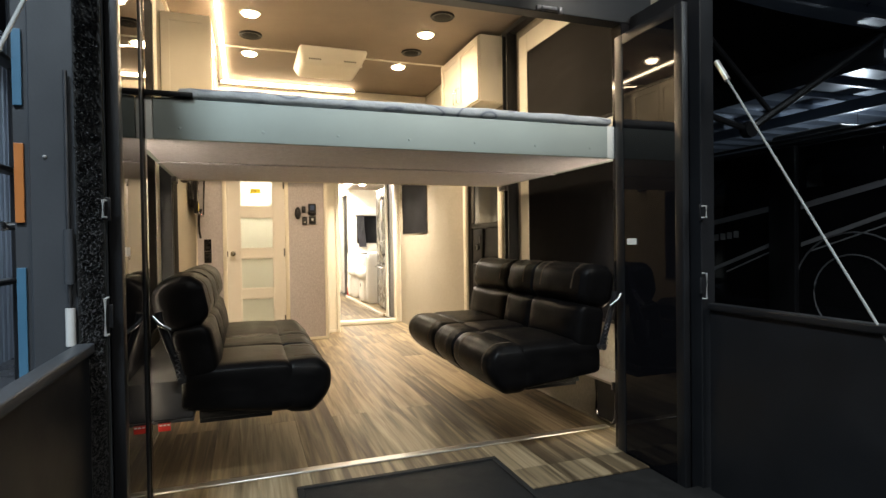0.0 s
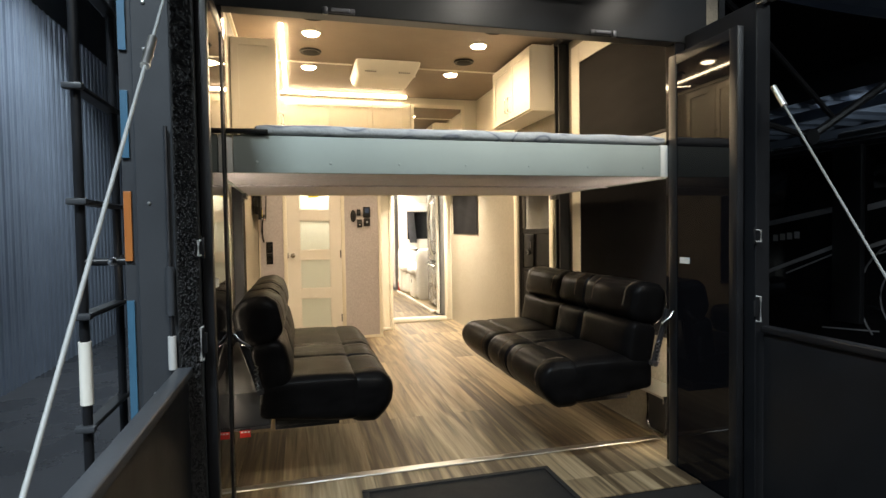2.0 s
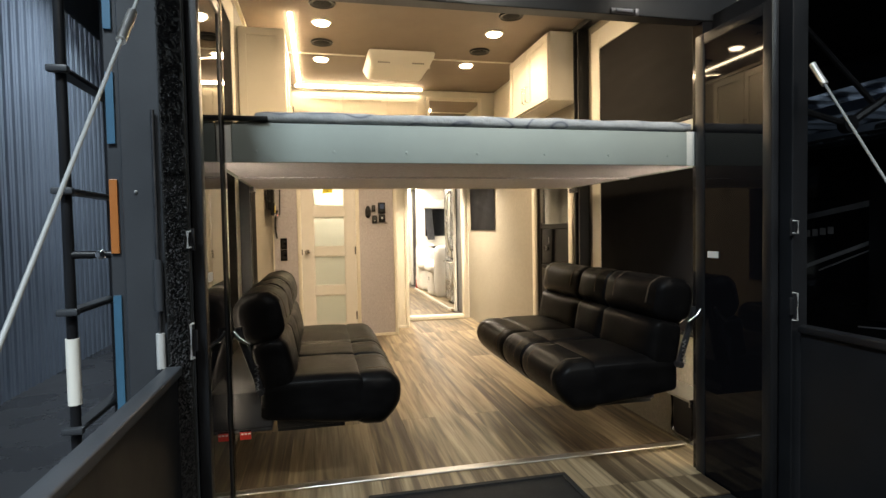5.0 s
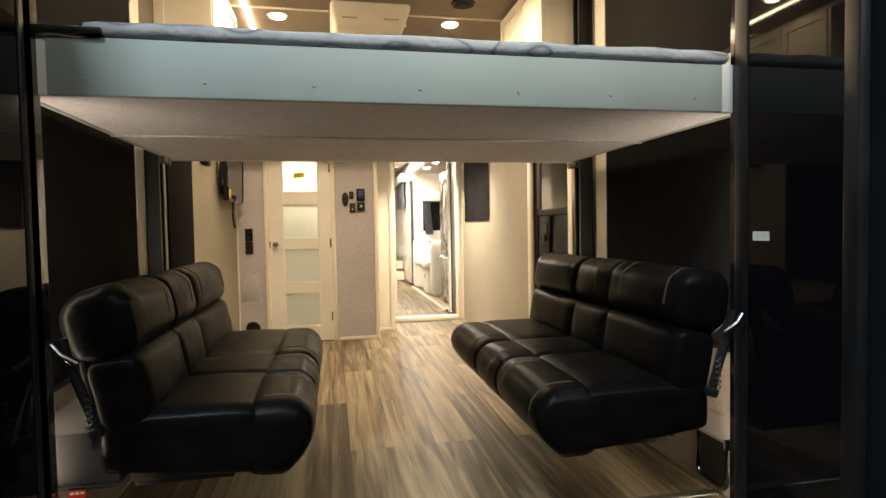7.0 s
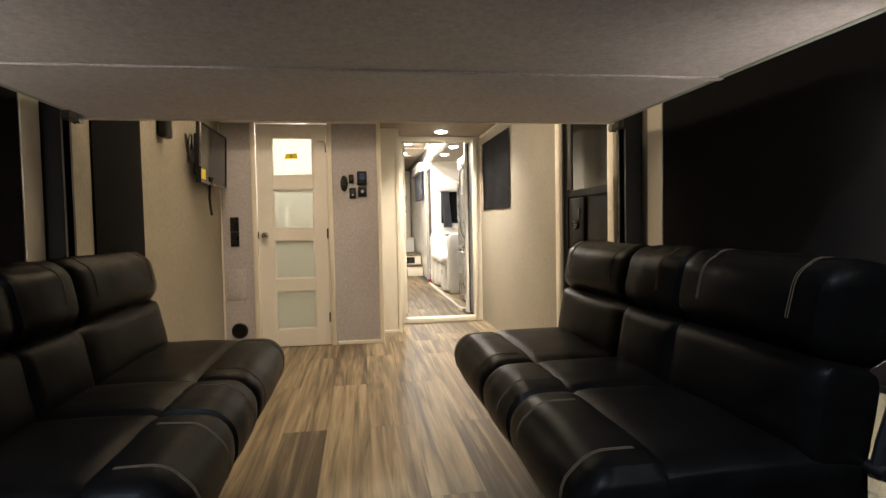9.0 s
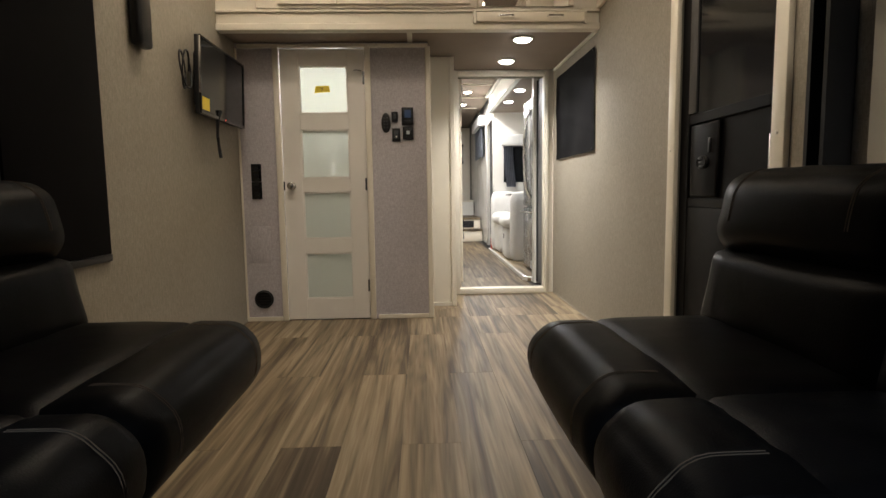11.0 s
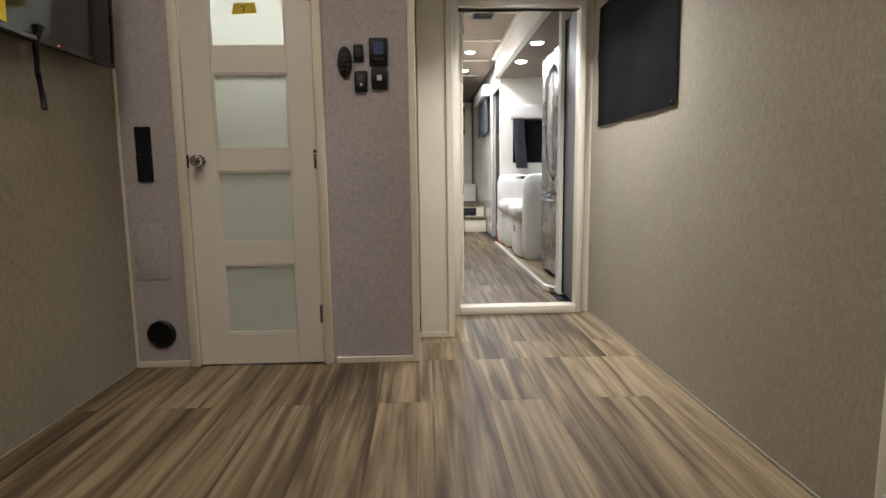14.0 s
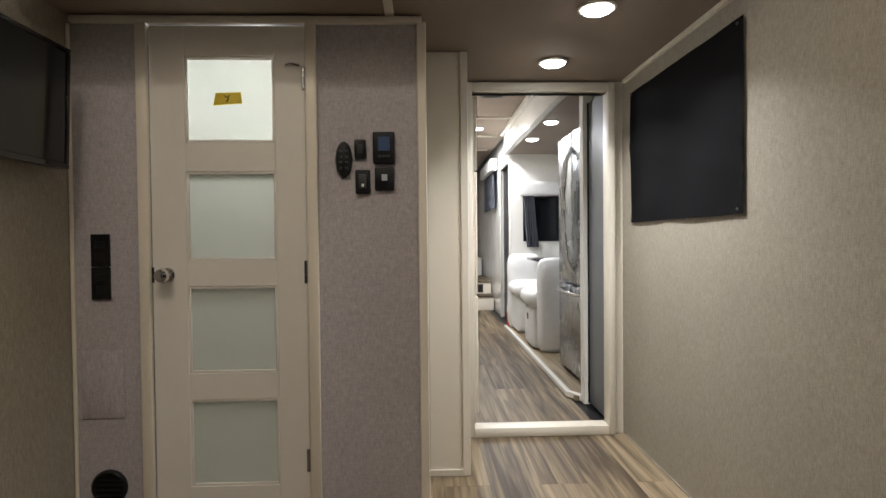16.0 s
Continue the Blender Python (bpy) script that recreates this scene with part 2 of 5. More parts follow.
SILVER = surf("silver_stripe", (0.30, 0.31, 0.33), 0.35, 0, 0.08)
GREYCLOTH = surf("grey_curtain_cloth", (0.16, 0.17, 0.20), 0.85, 0, 0.15, 10.0, 260.0, 0.3)
DARKGLASS = surf("dark_window_glass", (0.008, 0.009, 0.011), 0.05, 0, 0.1, 2.0, 60.0, 0.0)
LEDGE = surf("grey_vinyl_upholstery", (0.055, 0.053, 0.052), 0.55, 0, 0.1, 5.0, 220.0, 0.15, spec=0.3)
GREYDOOR = surf("blue_grey_door_laminate", (0.19, 0.205, 0.22), 0.45, 0, 0.05)
CABLE_DULL = surf("dull_grey_cable_coat", (0.20, 0.21, 0.21), 0.55)
ENTRYBLACK = surf("dark_moulded_door_skin", (0.0032, 0.003, 0.0034), 0.42, 0, 0.2, 5.0, 260.0, 0.06, spec=0.08)
PALEBLUE = surf("pale_grey_panel", (0.42, 0.46, 0.49), 0.5, 0, 0.05)
TICKING = mattress_material()
LAMPGLOW = glow_material("warm_lamp_diffuser", (1.0, 0.82, 0.60), 32.0)
LAMPGLOW_N = glow_material("neutral_lamp_diffuser", (1.0, 0.92, 0.80), 40.0)
LEDGLOW = glow_material("led_tape", (1.0, 0.84, 0.62), 22.0)
REDGLOW = glow_material("red_standby_light", (1.0, 0.05, 0.03), 3.0)
SCREENGLOW = glow_material("blue_lit_display", (0.10, 0.25, 0.55), 0.05, (0.012, 0.02, 0.04))
m_mirror, nt_mirror, b_mirror = principled("mirror")
b_mirror.inputs["Base Color"].default_value = (0.86, 0.86, 0.85, 1)
b_mirror.inputs["Metallic"].default_value, b_mirror.inputs["Roughness"].default_value = 1.0, 0.03
MIRROR = m_mirror
m_glossdoor, nt_g, b_g = principled("tinted_door_glass")
b_g.inputs["Base Color"].default_value = (0.004, 0.004, 0.005, 1)
b_g.inputs["Roughness"].default_value = 0.03
b_g.inputs["IOR"].default_value = 1.5
b_g.inputs["Specular IOR Level"].default_value = 0.22
DOORGLASS = m_glossdoor


# ---- mesh helpers ----
def add_box(bm, x0, x1, y0, y1, z0, z1):
    v = [bm.verts.new((x, y, z)) for x in (x0, x1) for y in (y0, y1) for z in (z0, z1)]
    faces = [bm.faces.new([v[i] for i in f]) for f in ((0, 1, 3, 2), (4, 6, 7, 5), (0, 4, 5, 1), (2, 3, 7, 6), (0, 2, 6, 4), (1, 5, 7, 3))]
    return v, faces


def box(x0, x1, y0, y1, z0, z1, bevel=0.0, seg=2):
    bm = bmesh.new()
    add_box(bm, min(x0, x1), max(x0, x1), min(y0, y1), max(y0, y1), min(z0, z1), max(z0, z1))
    if bevel:
        bmesh.ops.bevel(bm, geom=bm.edges[:], offset=bevel, segments=seg, affect="EDGES", profile=0.5)
    return bm


def boxes(rows, bevel=0.0, seg=1):
    bm = bmesh.new()
    for r in rows:
        add_box(bm, *r)
    if bevel:
        bmesh.ops.bevel(bm, geom=bm.edges[:], offset=bevel, segments=seg, affect="EDGES", profile=0.5)
    return bm


def rod(a, b, r, r2=None, seg=14, bm=None):
    bm = bm or bmesh.new()
    a, b = Vector(a), Vector(b)
    m = Matrix.Translation((a + b) / 2) @ (b - a).to_track_quat("Z", "Y").to_matrix().to_4x4()
    bmesh.ops.create_cone(bm, cap_ends=True, segments=seg, radius1=r, radius2=r if r2 is None else r2, depth=(b - a).length, matrix=m)
    return bm


def tube(points, r, seg=10):
    """A bent round bar along points."""
    bm = bmesh.new()
    pts = [Vector(p) for p in points]
    rings = []
    for i, p in enumerate(pts):
        d = (pts[min(i + 1, len(pts) - 1)] - pts[max(i - 1, 0)]).normalized()
        q = d.to_track_quat("Z", "Y")
        rings.append([bm.verts.new(p + q @ Vector((r * math.cos(a), r * math.sin(a), 0))) for a in (2 * math.pi * k / seg for k in range(seg))])
    for u, v in zip(rings, rings[1:]):
        for k in range(seg):
            bm.faces.new((u[k], u[(k + 1) % seg], v[(k + 1) % seg], v[k]))
    bm.faces.new(rings[0][::-1])
    bm.faces.new(rings[-1])
    return bm


def lathe(profile, at, axis=(0, 0, 1), seg=28):
    """A turned shape: profile of (radius, height) along axis from at."""
    bm = bmesh.new()
    q = Vector(axis).to_track_quat("Z", "Y")
    rings = []
    for r, h in profile:
        rings.append([bm.verts.new(Vector(at) + q @ Vector((max(r, 1e-4) * math.cos(a), max(r, 1e-4) * math.sin(a), h))) for a in (2 * math.pi * k / seg for k in range(seg))])
    for u, v in zip(rings, rings[1:]):
        for k in range(seg):
            bm.faces.new((u[k], u[(k + 1) % seg], v[(k + 1) % seg], v[k]))
    bm.faces.new(rings[0][::-1])
    bm.faces.new(rings[-1])
    return bm


def cushion(x0, x1, y0, y1, z0, z1, r, puff=(0, 0, 0), cuts=9, wrinkle=0.0, seed=0, ends=1.0):
    """A stuffed box with round edges and swollen faces."""
    bm = bmesh.new()
    bmesh.ops.create_cube(bm, size=2.0)
    bmesh.ops.subdivide_edges(bm, edges=bm.edges[:], cuts=cuts, use_grid_fill=True)
    c = Vector(((x0 + x1) / 2, (y0 + y1) / 2, (z0 + z1) / 2))
    h = Vector((abs(x1 - x0) / 2, abs(y1 - y0) / 2, abs(z1 - z0) / 2))
    h.y *= ends
    r = min(r, h.x, h.y, h.z)
    for v in bm.verts:
        u = Vector([math.copysign(abs(a) ** 0.8, a) for a in v.co])
        p = Vector((u.x * h.x, u.y * h.y, u.z * h.z))
        inner = Vector([max(-(k - r), min(k - r, a)) for a, k in zip(p, h)])
        d = p - inner
        q = inner + d.normalized() * r if d.length > 1e-9 else p
        f = [max(0.0, 1 - abs(a) ** 2.5) for a in u]
        q.x += math.copysign(puff[0] * f[1] * f[2], u.x) if abs(u.x) > 0.99 else puff[0] * f[1] * f[2] * u.x
        q.y += math.copysign(puff[1] * f[0] * f[2], u.y) if abs(u.y) > 0.99 else puff[1] * f[0] * f[2] * u.y
        q.z += math.copysign(puff[2] * f[0] * f[1], u.z) if abs(u.z) > 0.99 else puff[2] * f[0] * f[1] * u.z
        if wrinkle:
            w = noise.noise(Vector((q.x * 9 + seed, q.y * 5, q.z * 9))) * wrinkle
            q += u.normalized() * w
        q.y /= ends
        v.co = c + q
    return bm


def link(name, bm, material, smooth=False):
    bmesh.ops.recalc_face_normals(bm, faces=bm.faces[:])
    me = bpy.data.meshes.new(name)
    bm.to_mesh(me)
    bm.free()
    me.materials.append(material)
    if smooth:
        for p in me.polygons:
            p.use_smooth = True
        me.set_sharp_from_angle(angle=radians(42))
    return new(name, me)


def structure(name, bm, material, label, category="", smooth=False):
    return tagged(link(name, bm, material, smooth), label, category or name.split("_")[0], kind="structure")


def thing(name, at, label, category, group=""):
    ob = new(name)
    ob.empty_display_size = 0.05
    ob.location = at
    return tagged(ob, label, category, group)


def part(name, bm, material, parent, label="", smooth=True):
    ob = link(name, bm, material, smooth)
    ob.parent = parent
    if parent.parent is None and parent.type == "EMPTY":
        ob.matrix_parent_inverse = Matrix.Translation(parent.location).inverted()
    if label:
        ob["label"] = label
    return ob


def shift(bm, m):
    bmesh.ops.transform(bm, matrix=m, verts=bm.verts[:])
    return bm


def shaker(x0, x1, z0, z1, y, rail=0.055, depth=0.02):
    """A panelled cabinet door in the xz plane: its face at y, looking towards -y."""
    frame_bm = boxes([(x0, x0 + rail, y, y + depth, z0, z1), (x1 - rail, x1, y, y + depth, z0, z1), (x0 + rail, x1 - rail, y, y + depth, z0, z0 + rail), (x0 + rail, x1 - rail, y, y + depth, z1 - rail, z1),
                      (x0 + rail, x1 - rail, y + 0.009, y + depth - 0.001, z0 + rail, z1 - rail)])
    return frame_bm


# ---- structure of the garage room ----
structure("floor", boxes([(OL + 0.004, OR - 0.004, 2.16, 2.36, -0.05, -0.006), (XL, XR, 2.36, 6.40, -0.05, -0.006), (0.86, XR, 6.40, 7.35, -0.05, -0.006), (0.6, 3.1, 7.35, 13.0, -0.05, -0.006)]), BLACK, "dark underlay beneath the vinyl planks", "floor")
W = 0.09
# side walls with the entry door's opening on one side
structure("wall_left", box(XL - W, XL, 2.36, YB + 1.0, -0.05, ZC + 0.05), WALL, "beige woven linen wallpaper on the long garage wall", "wall")
structure("wall_right", boxes([(XR, XR + W, 2.365, 4.15, -0.05, ZC + 0.05), (XR, XR + W, 4.885, 7.38, -0.05, ZC + 0.05), (XR, XR + W, 4.15, 4.885, 1.93, ZC + 0.05)]), WALL, "beige woven linen wallpaper on the garage wall with the entry door", "wall")
# wall with the bathroom door
DX0, DX1, DZ = -0.192, 0.402, 1.943
structure("wall_bathroom", boxes([(XL, DX0 - 0.01, YB, YB + 0.06, 0, ZL), (DX1 + 0.01, 0.857, YB, YB + 0.06, 0, ZL), (DX0 - 0.01, DX1 + 0.01, YB, YB + 0.06, DZ + 0.01, ZL)]), WALL_GREY, "grey woven linen wallpaper beside the bathroom door", "wall")
structure("wall_bathroom_side", boxes([(0.80, 0.857, YB + 0.06, 6.80, 0, ZL), (0.80, 0.857, 6.80, 8.2, 0, ZL)]), CREAM, "cream side wall of the passage alcove", "wall")
structure("wall_bathroom_inside", boxes([(XL, 0.80, 7.75, 7.80, 0, ZL), (XL, 0.80, 6.46, 7.75, 0.0, 0.02)]), WHITEPAINT, "pale bathroom wall behind the frosted door", "wall")
structure("ceiling", boxes([(XL - W, XR + W, 1.93, 6.05, ZC, ZC + 0.05)]), TAUPE, "taupe fabric ceiling over the bunk", "ceiling")
structure("ceiling_low", boxes([(XL, 0.857, 6.09, 7.80, ZL, ZL + 0.04), (0.857, XR, 6.09, 7.318, ZL, ZL + 0.04)]), TAUPE, "taupe fabric low ceiling before the passage", "ceiling")
structure("trim_ceiling", boxes([(XL, 0.43, 4.93, 4.955, ZC - 0.008, ZC - 0.001), (1.03, XR, 4.93, 4.955, ZC - 0.008, ZC - 0.001), (0.715, 0.75, 6.09, 6.40, ZL - 0.007, ZL - 0.001)]), CREAM, "cream batten over the ceiling joint", "trim")
# loft front above the low ceiling
structure("wall_loft", boxes([(XL, XR, 6.07, 6.13, ZL - 0.01, ZC)]), CREAM, "cream panelled loft front above the bathroom", "wall")
structure("trim_loft", boxes([(XL, XR, 6.05, 6.069, ZL - 0.012, ZL + 0.03), (XL, XR, 6.05, 6.069, 2.085, 2.10)], 0.003), CREAM, "cream moulding along the loft edge", "trim")
# passage doorway
structure("wall_passage", boxes([(0.857, 1.08, 7.32, 7.38, 0, ZL), (1.08, 1.99, 7.32, 7.38, 1.925, ZL + 0.5), (1.905, XR, 7.32, 7.38, 0, 1.925)]), CREAM, "cream wall round the passage doorway", "wall")
structure("door_frame_passage", boxes([(1.075, 1.13, 7.285, 7.385, 0.0, 1.975), (1.890, 1.928, 7.285, 7.385, 0.0, 1.975), (1.13, 1.890, 7.285, 7.385, 1.925, 1.975), (1.13, 1.890, 7.285, 7.385, 0.0, 0.054)], 0.006, 2), CREAM, "cream moulded frame round the open passage doorway", "trim", True)
structure("panel_passage", boxes([(0.875, 1.03, 6.81, 7.27, 0.0, ZL - 0.002), (1.03, 1.066, 6.795, 7.27, 0.0, ZL - 0.004)], 0.003), CREAM, "cream filler panel with a vertical moulding", "trim")
structure("baseboard", boxes([(XL, DX0 - 0.05, YB - 0.012, YB, 0, 0.03), (DX1 + 0.06, 0.86, YB - 0.012, YB, 0, 0.03), (0.865, 1.03, 6.795, 6.808, 0, 0.03)], 0.002), CREAM, "narrow cream skirting strip along the floor", "baseboard")
structure("baseboard_side", boxes([(XL, XL + 0.006, 2.72, YB - 0.012, 0, 0.010), (XR - 0.006, XR, 4.945, 7.27, 0, 0.010), (XR - 0.006, XR, 2.72, 4.09, 0, 0.010)], 0.002), WALL, "thin wall-coloured bead along the floor", "baseboard")
structure("trim_door", boxes([(DX0 - 0.045, DX0 - 0.003, YB - 0.022, YB, 0, 1.96), (DX1 + 0.003, DX1 + 0.045, YB - 0.022, YB, 0, 1.96), (XL + 0.02, 0.855, YB - 0.024, YB, 1.948, 1.975)], 0.005, 2), CREAM, "cream casing round the bathroom door", "trim", True)
structure("trim_corner", boxes([(0.835, 0.872, YB - 0.02, YB + 0.02, 0, 1.955), (XL, XL + 0.014, YB - 0.014, YB, 0.03, 1.948)], 0.004), CREAM, "cream corner bead at the alcove", "trim")
structure("trim_entry", boxes([(XR - 0.024, XR, 4.872, 4.944, 0.0, 1.97), (XR - 0.024, XR, 4.095, 4.165, 0.0, 1.97), (XR - 0.024, XR, 4.165, 4.872, 1.905, 1.97)], 0.006, 2), CREAM, "cream moulded casing round the side entry door", "trim", True)
structure("trim_wall_top", boxes([(XR - 0.016, XR, 6.09, 7.27, ZL - 0.02, ZL - 0.001), (XR - 0.02, XR, 2.45, 6.05, ZC - 0.03, ZC - 0.001), (XL, XL + 0.02, 2.45, 6.05, ZC - 0.03, ZC - 0.001)]), CREAM, "cream cornice strip under the ceiling", "trim")

# rear door frame, vestibule and the end of the trailer's shell
structure("rear_door_frame", boxes([(XL - 0.02, OL, 2.36, 2.44, -0.1, 2.185), (OR + 0.01, XR + 0.02, 2.36, 2.44, -0.1, 2.185)], 0.004), BLACKGLOSS, "glossy black frame of the wide rear opening", "door frame")
structure("rear_header", box(XL - 0.02, XR + 0.02, 2.362, 2.442, 2.186, ZC, 0.004), BLACKPAINT, "black header board over the rear opening", "header")
structure("wall_rear_post", boxes([(-0.585, -0.468, 1.90, 2.36, ZG + 0.4, 3.0), (-0.468, -0.40, 1.935, 2.36, -0.3, 2.42)], 0.004), CHARCOAL, "charcoal end of the trailer shell round the rear opening", "wall")
structure("wall_rear_post_right", box(1.865, 1.94, 1.90, 2.36, ZG + 0.4, 2.22, 0.004), BLACKPAINT, "black post beside the folded patio door", "wall")
structure("wall_outer_side", boxes([(-0.625, -0.592, 1.95, 13.5, ZG + 0.4, 3.0)]), CHARCOAL, "dark outer skin of the trailer", "wall")
structure("wall_outer_right", boxes([(2.072, 2.11, 2.36, 7.6, ZG + 0.4, 3.0)]), BLACKPAINT, "black outer skin of the trailer", "wall")
structure("roof", boxes([(-0.62, 2.10, 1.93, 7.6, 3.0, 3.05)]), CHARCOAL, "dark trailer roof", "roof")
structure("threshold", boxes([(XL + 0.02, XR - 0.02, 2.685, 2.735, 0.001, 0.009)], 0.003), ALU, "worn aluminium threshold strip screwed across the floor", "threshold")
deck = structure("deck_floor", boxes([(-0.46, 1.90, -1.3, 1.925, -0.06, -0.008), (OL + 0.004, OR - 0.004, 1.925, 2.155, -0.06, -0.008), (-0.46, 1.90, 1.925, 2.35, -0.30, -0.24)]), RUBBER, "black ramp deck folded down behind the trailer", "deck")
structure("ground", box(-4.4, 32, -14, 34, ZG - 0.1, ZG), CONCRETE, "dark polished concrete showroom floor", "ground")


# ---- things in the garage ----
def cabinet_door(parent, rows, handle_a=None, handle_b=None, material=CABINET):
    """rows of boxes in one mesh and, where given, a bar handle under the door."""
    d = part("door", boxes(rows, 0.003), material, parent)
    if handle_a:
        part("handle", tube([handle_a[0], handle_a[1], handle_b[1], handle_b[0]], 0.005), CHROME, d, "slim chrome bar handle")
    return d


def sofa(at, turn, sections, label):
    """Folding sofa: built with its length along y from 0, its front at x 0 and its back towards +x, then turned and set at its place."""
    s = thing("folding_sofa", at, label, "sofa", "facing garage sofas")
    home = pose(*at, 0, 0, turn)
    long = sections[-1][1]

    def stitch(bm, yy, start, stop):
        """Thread laid on a cushion's skin at yy, over a fan of angles seen from inside."""
        tree = BVHTree.FromBMesh(bm)
        lo = [min(v.co[k] for v in bm.verts) for k in range(3)]
        hi = [max(v.co[k] for v in bm.verts) for k in range(3)]
        mid = Vector(((lo[0] + hi[0]) / 2, yy, (lo[2] + hi[2]) / 2))
        pts = []
        for i in range(15):
            ang = radians(start + (stop - start) * i / 14)
            d = Vector((math.cos(ang), 0, math.sin(ang)))
            hit = tree.ray_cast(mid + d * 0.6, -d)[0]
            if hit:
                pts.append(hit + d * 0.0004)
        for off in (-0.0035, 0.0035):
            part("stitching", shift(tube([p + Vector((0, off, 0)) for p in pts], 0.0012, 6), home), THREAD, s, "tan stitching")

    lean = pose(0.455, 0, 0.54, 0, 11, 0)
    for n, (a, b) in enumerate(sections):
        lap, e_ = (0.025, 1.9) if n != 1 else (0.0, 8.0)
        seams = [(a + b) / 2 - 0.06] if n == 1 else [a + 0.10, b - 0.10]
        a, b = (a - lap if n == 2 else a), (b + lap if n == 0 else b)
        front = cushion(0, 0.235, a + 0.001, b - 0.001, 0.352, 0.580, 0.085, (0.010, 0.0, 0.010), 12, 0.004, n, e_)
        for v in front.verts:
            if v.co.z < 0.46 and v.co.x < 0.12:
                v.co.x += (0.46 - v.co.z) * 0.45 * (0.12 - v.co.x) / 0.12
        upper = shift(cushion(-0.010, 0.185, a + 0.001, b - 0.001, 0.222, 0.440, 0.075, (0.014, 0.0, 0.006), 12, 0.006, n + 14, e_), lean)
        for yy in seams:
            stitch(front, yy, 190, 75)
            stitch(upper, yy, 185, 70)
        part("front_cushion", shift(front, home), LEATHER, s)
        seat = cushion(0.155, 0.615, a + 0.001, b - 0.001, 0.362, 0.584, 0.05, (0.0, 0.0, 0.010), 10, 0.004, n + 5, e_)
        for v in seat.verts:
            if v.co.z < 0.47:
                v.co.z += 0.05 * max(0.0, (v.co.x - 0.155) / 0.46) * (0.47 - v.co.z) / 0.108
        part("seat_cushion", shift(seat, home), LEATHER, s)
        part("lower_back_cushion", shift(cushion(0.0, 0.15, a + 0.001, b - 0.001, 0.01, 0.235, 0.045, (0.014, 0.0, 0.004), 10, 0.005, n + 9, e_), home @ lean), LEATHER, s)
        part("upper_back_cushion", shift(upper, home), LEATHER, s)
    part("base_frame", shift(box(0.14, 0.545, 0.07, long - 0.07, 0.355, 0.40, 0.006), home), BLACK, s, "black steel frame under the seat")
    part("support_tray", shift(box(0.25, 0.545, 0.10, long - 0.10, 0.330, 0.354, 0.004), home), BLACKPAINT, s, "dark steel tray")
    part("back_panel", shift(box(0.145, 0.16, 0.02, long - 0.02, 0.02, 0.24, 0.004), home @ lean), BLACK, s)
    for yy, out in ((sections[0][0] - 0.015, -1), (long + 0.020, 1)):
        arm = part("hinge_arm", shift(tube([(0.595, yy, 0.535), (0.612, yy, 0.60), (0.642, yy, 0.69), (0.675, yy, 0.79), (0.680, yy, 0.825)], 0.015, 8), home), BLACKPAINT, s, "black folding hinge arm")
        part("lever", shift(tube([(0.635, yy + out * 0.022, 0.755), (0.675, yy + out * 0.030, 0.785), (0.697, yy + out * 0.028, 0.815)], 0.009), home), CHROME, arm, "chrome release lever")
        part("spring", shift(tube([(0.610 + 0.008 * math.cos(i * 1.3), yy + out * 0.022 + 0.008 * math.sin(i * 1.3), 0.555 + i * 0.004) for i in range(30)], 0.0022, 6), home), STEEL, arm, "steel coil spring")
        part("pivot_bolt", shift(lathe([(0.0, -0.022), (0.014, -0.022), (0.016, 0.0), (0.014, 0.022), (0.0, 0.023)], (0.598, yy, 0.55), (0, 1, 0), 16), home), STEEL, arm)
    return s


sofa((1.07, 2.40, 0.0), 0, [(-0.035, 0.48), (0.48, 0.81), (0.81, 1.40)], "black leather folding sofa with tan stitching beside the entry door")
sofa((0.345, 3.88, 0.0), 180, [(0.0, 0.66), (0.66, 0.98), (0.98, 1.42)], "black leather folding sofa with tan stitching below the dark shade")
shelf = thing("side_shelf", (1.93, 3.1, 0.3), "narrow aluminium shelf along the wall behind the sofa", "shelf", "side shelves")
part("top", box(1.80, XR - 0.001, 2.46, 3.85, 0.318, 0.330, 0.002), ALU, shelf)
part("lip", box(1.80, XR - 0.001, 2.448, 2.4595, 0.292, 0.332, 0.003), CHROME, shelf, "bright metal lip")
shelf2 = thing("side_shelf", (-0.46, 3.1, 0.1), "grey boxed ledge along the wall behind the sofa", "shelf", "side shelves")
part("box", box(XL + 0.015, -0.215, 2.475, 3.85, 0.385, 0.54, 0.006), LEDGE, shelf2)
part("lip", box(XL + 0.015, -0.215, 2.466, 3.85, 0.372, 0.3845, 0.002), STEEL, shelf2, "dark metal lip")

# wall-mounted bunk over the sofas
bed = thing("bunk_bed", (0.74, 3.15, 1.50), "wide lifted bunk bed with a sage grey front board", "bed")
part("front_board", box(-0.335, 1.765, 2.42, 2.445, 1.507, 1.668, 0.003), SKIRT, bed, "sage grey front board")
part("end_board", box(-0.40, -0.337, 2.425, 2.45, 1.505, 1.672, 0.003), WHITEPLASTIC, bed, "off-white board end")
part("end_board", box(1.767, 1.84, 2.425, 2.45, 1.505, 1.672, 0.003), WHITEPLASTIC, bed, "off-white board end")
part("side_board", box(-0.42, -0.40, 2.45, 3.88, 1.505, 1.66, 0.003), SKIRT, bed)
part("side_board", box(1.84, 1.86, 2.45, 3.88, 1.505, 1.66, 0.003), SKIRT, bed)
part("underside", boxes([(-0.42, 1.86, 2.446, 3.095, 1.509, 1.518), (-0.42, 1.86, 3.10, 3.89, 1.507, 1.518)], 0.002), UNDER, bed, "grey headliner underside")
part("seam_strip", box(-0.42, 1.86, 3.088, 3.112, 1.501, 1.508, 0.002), UNDER, bed)
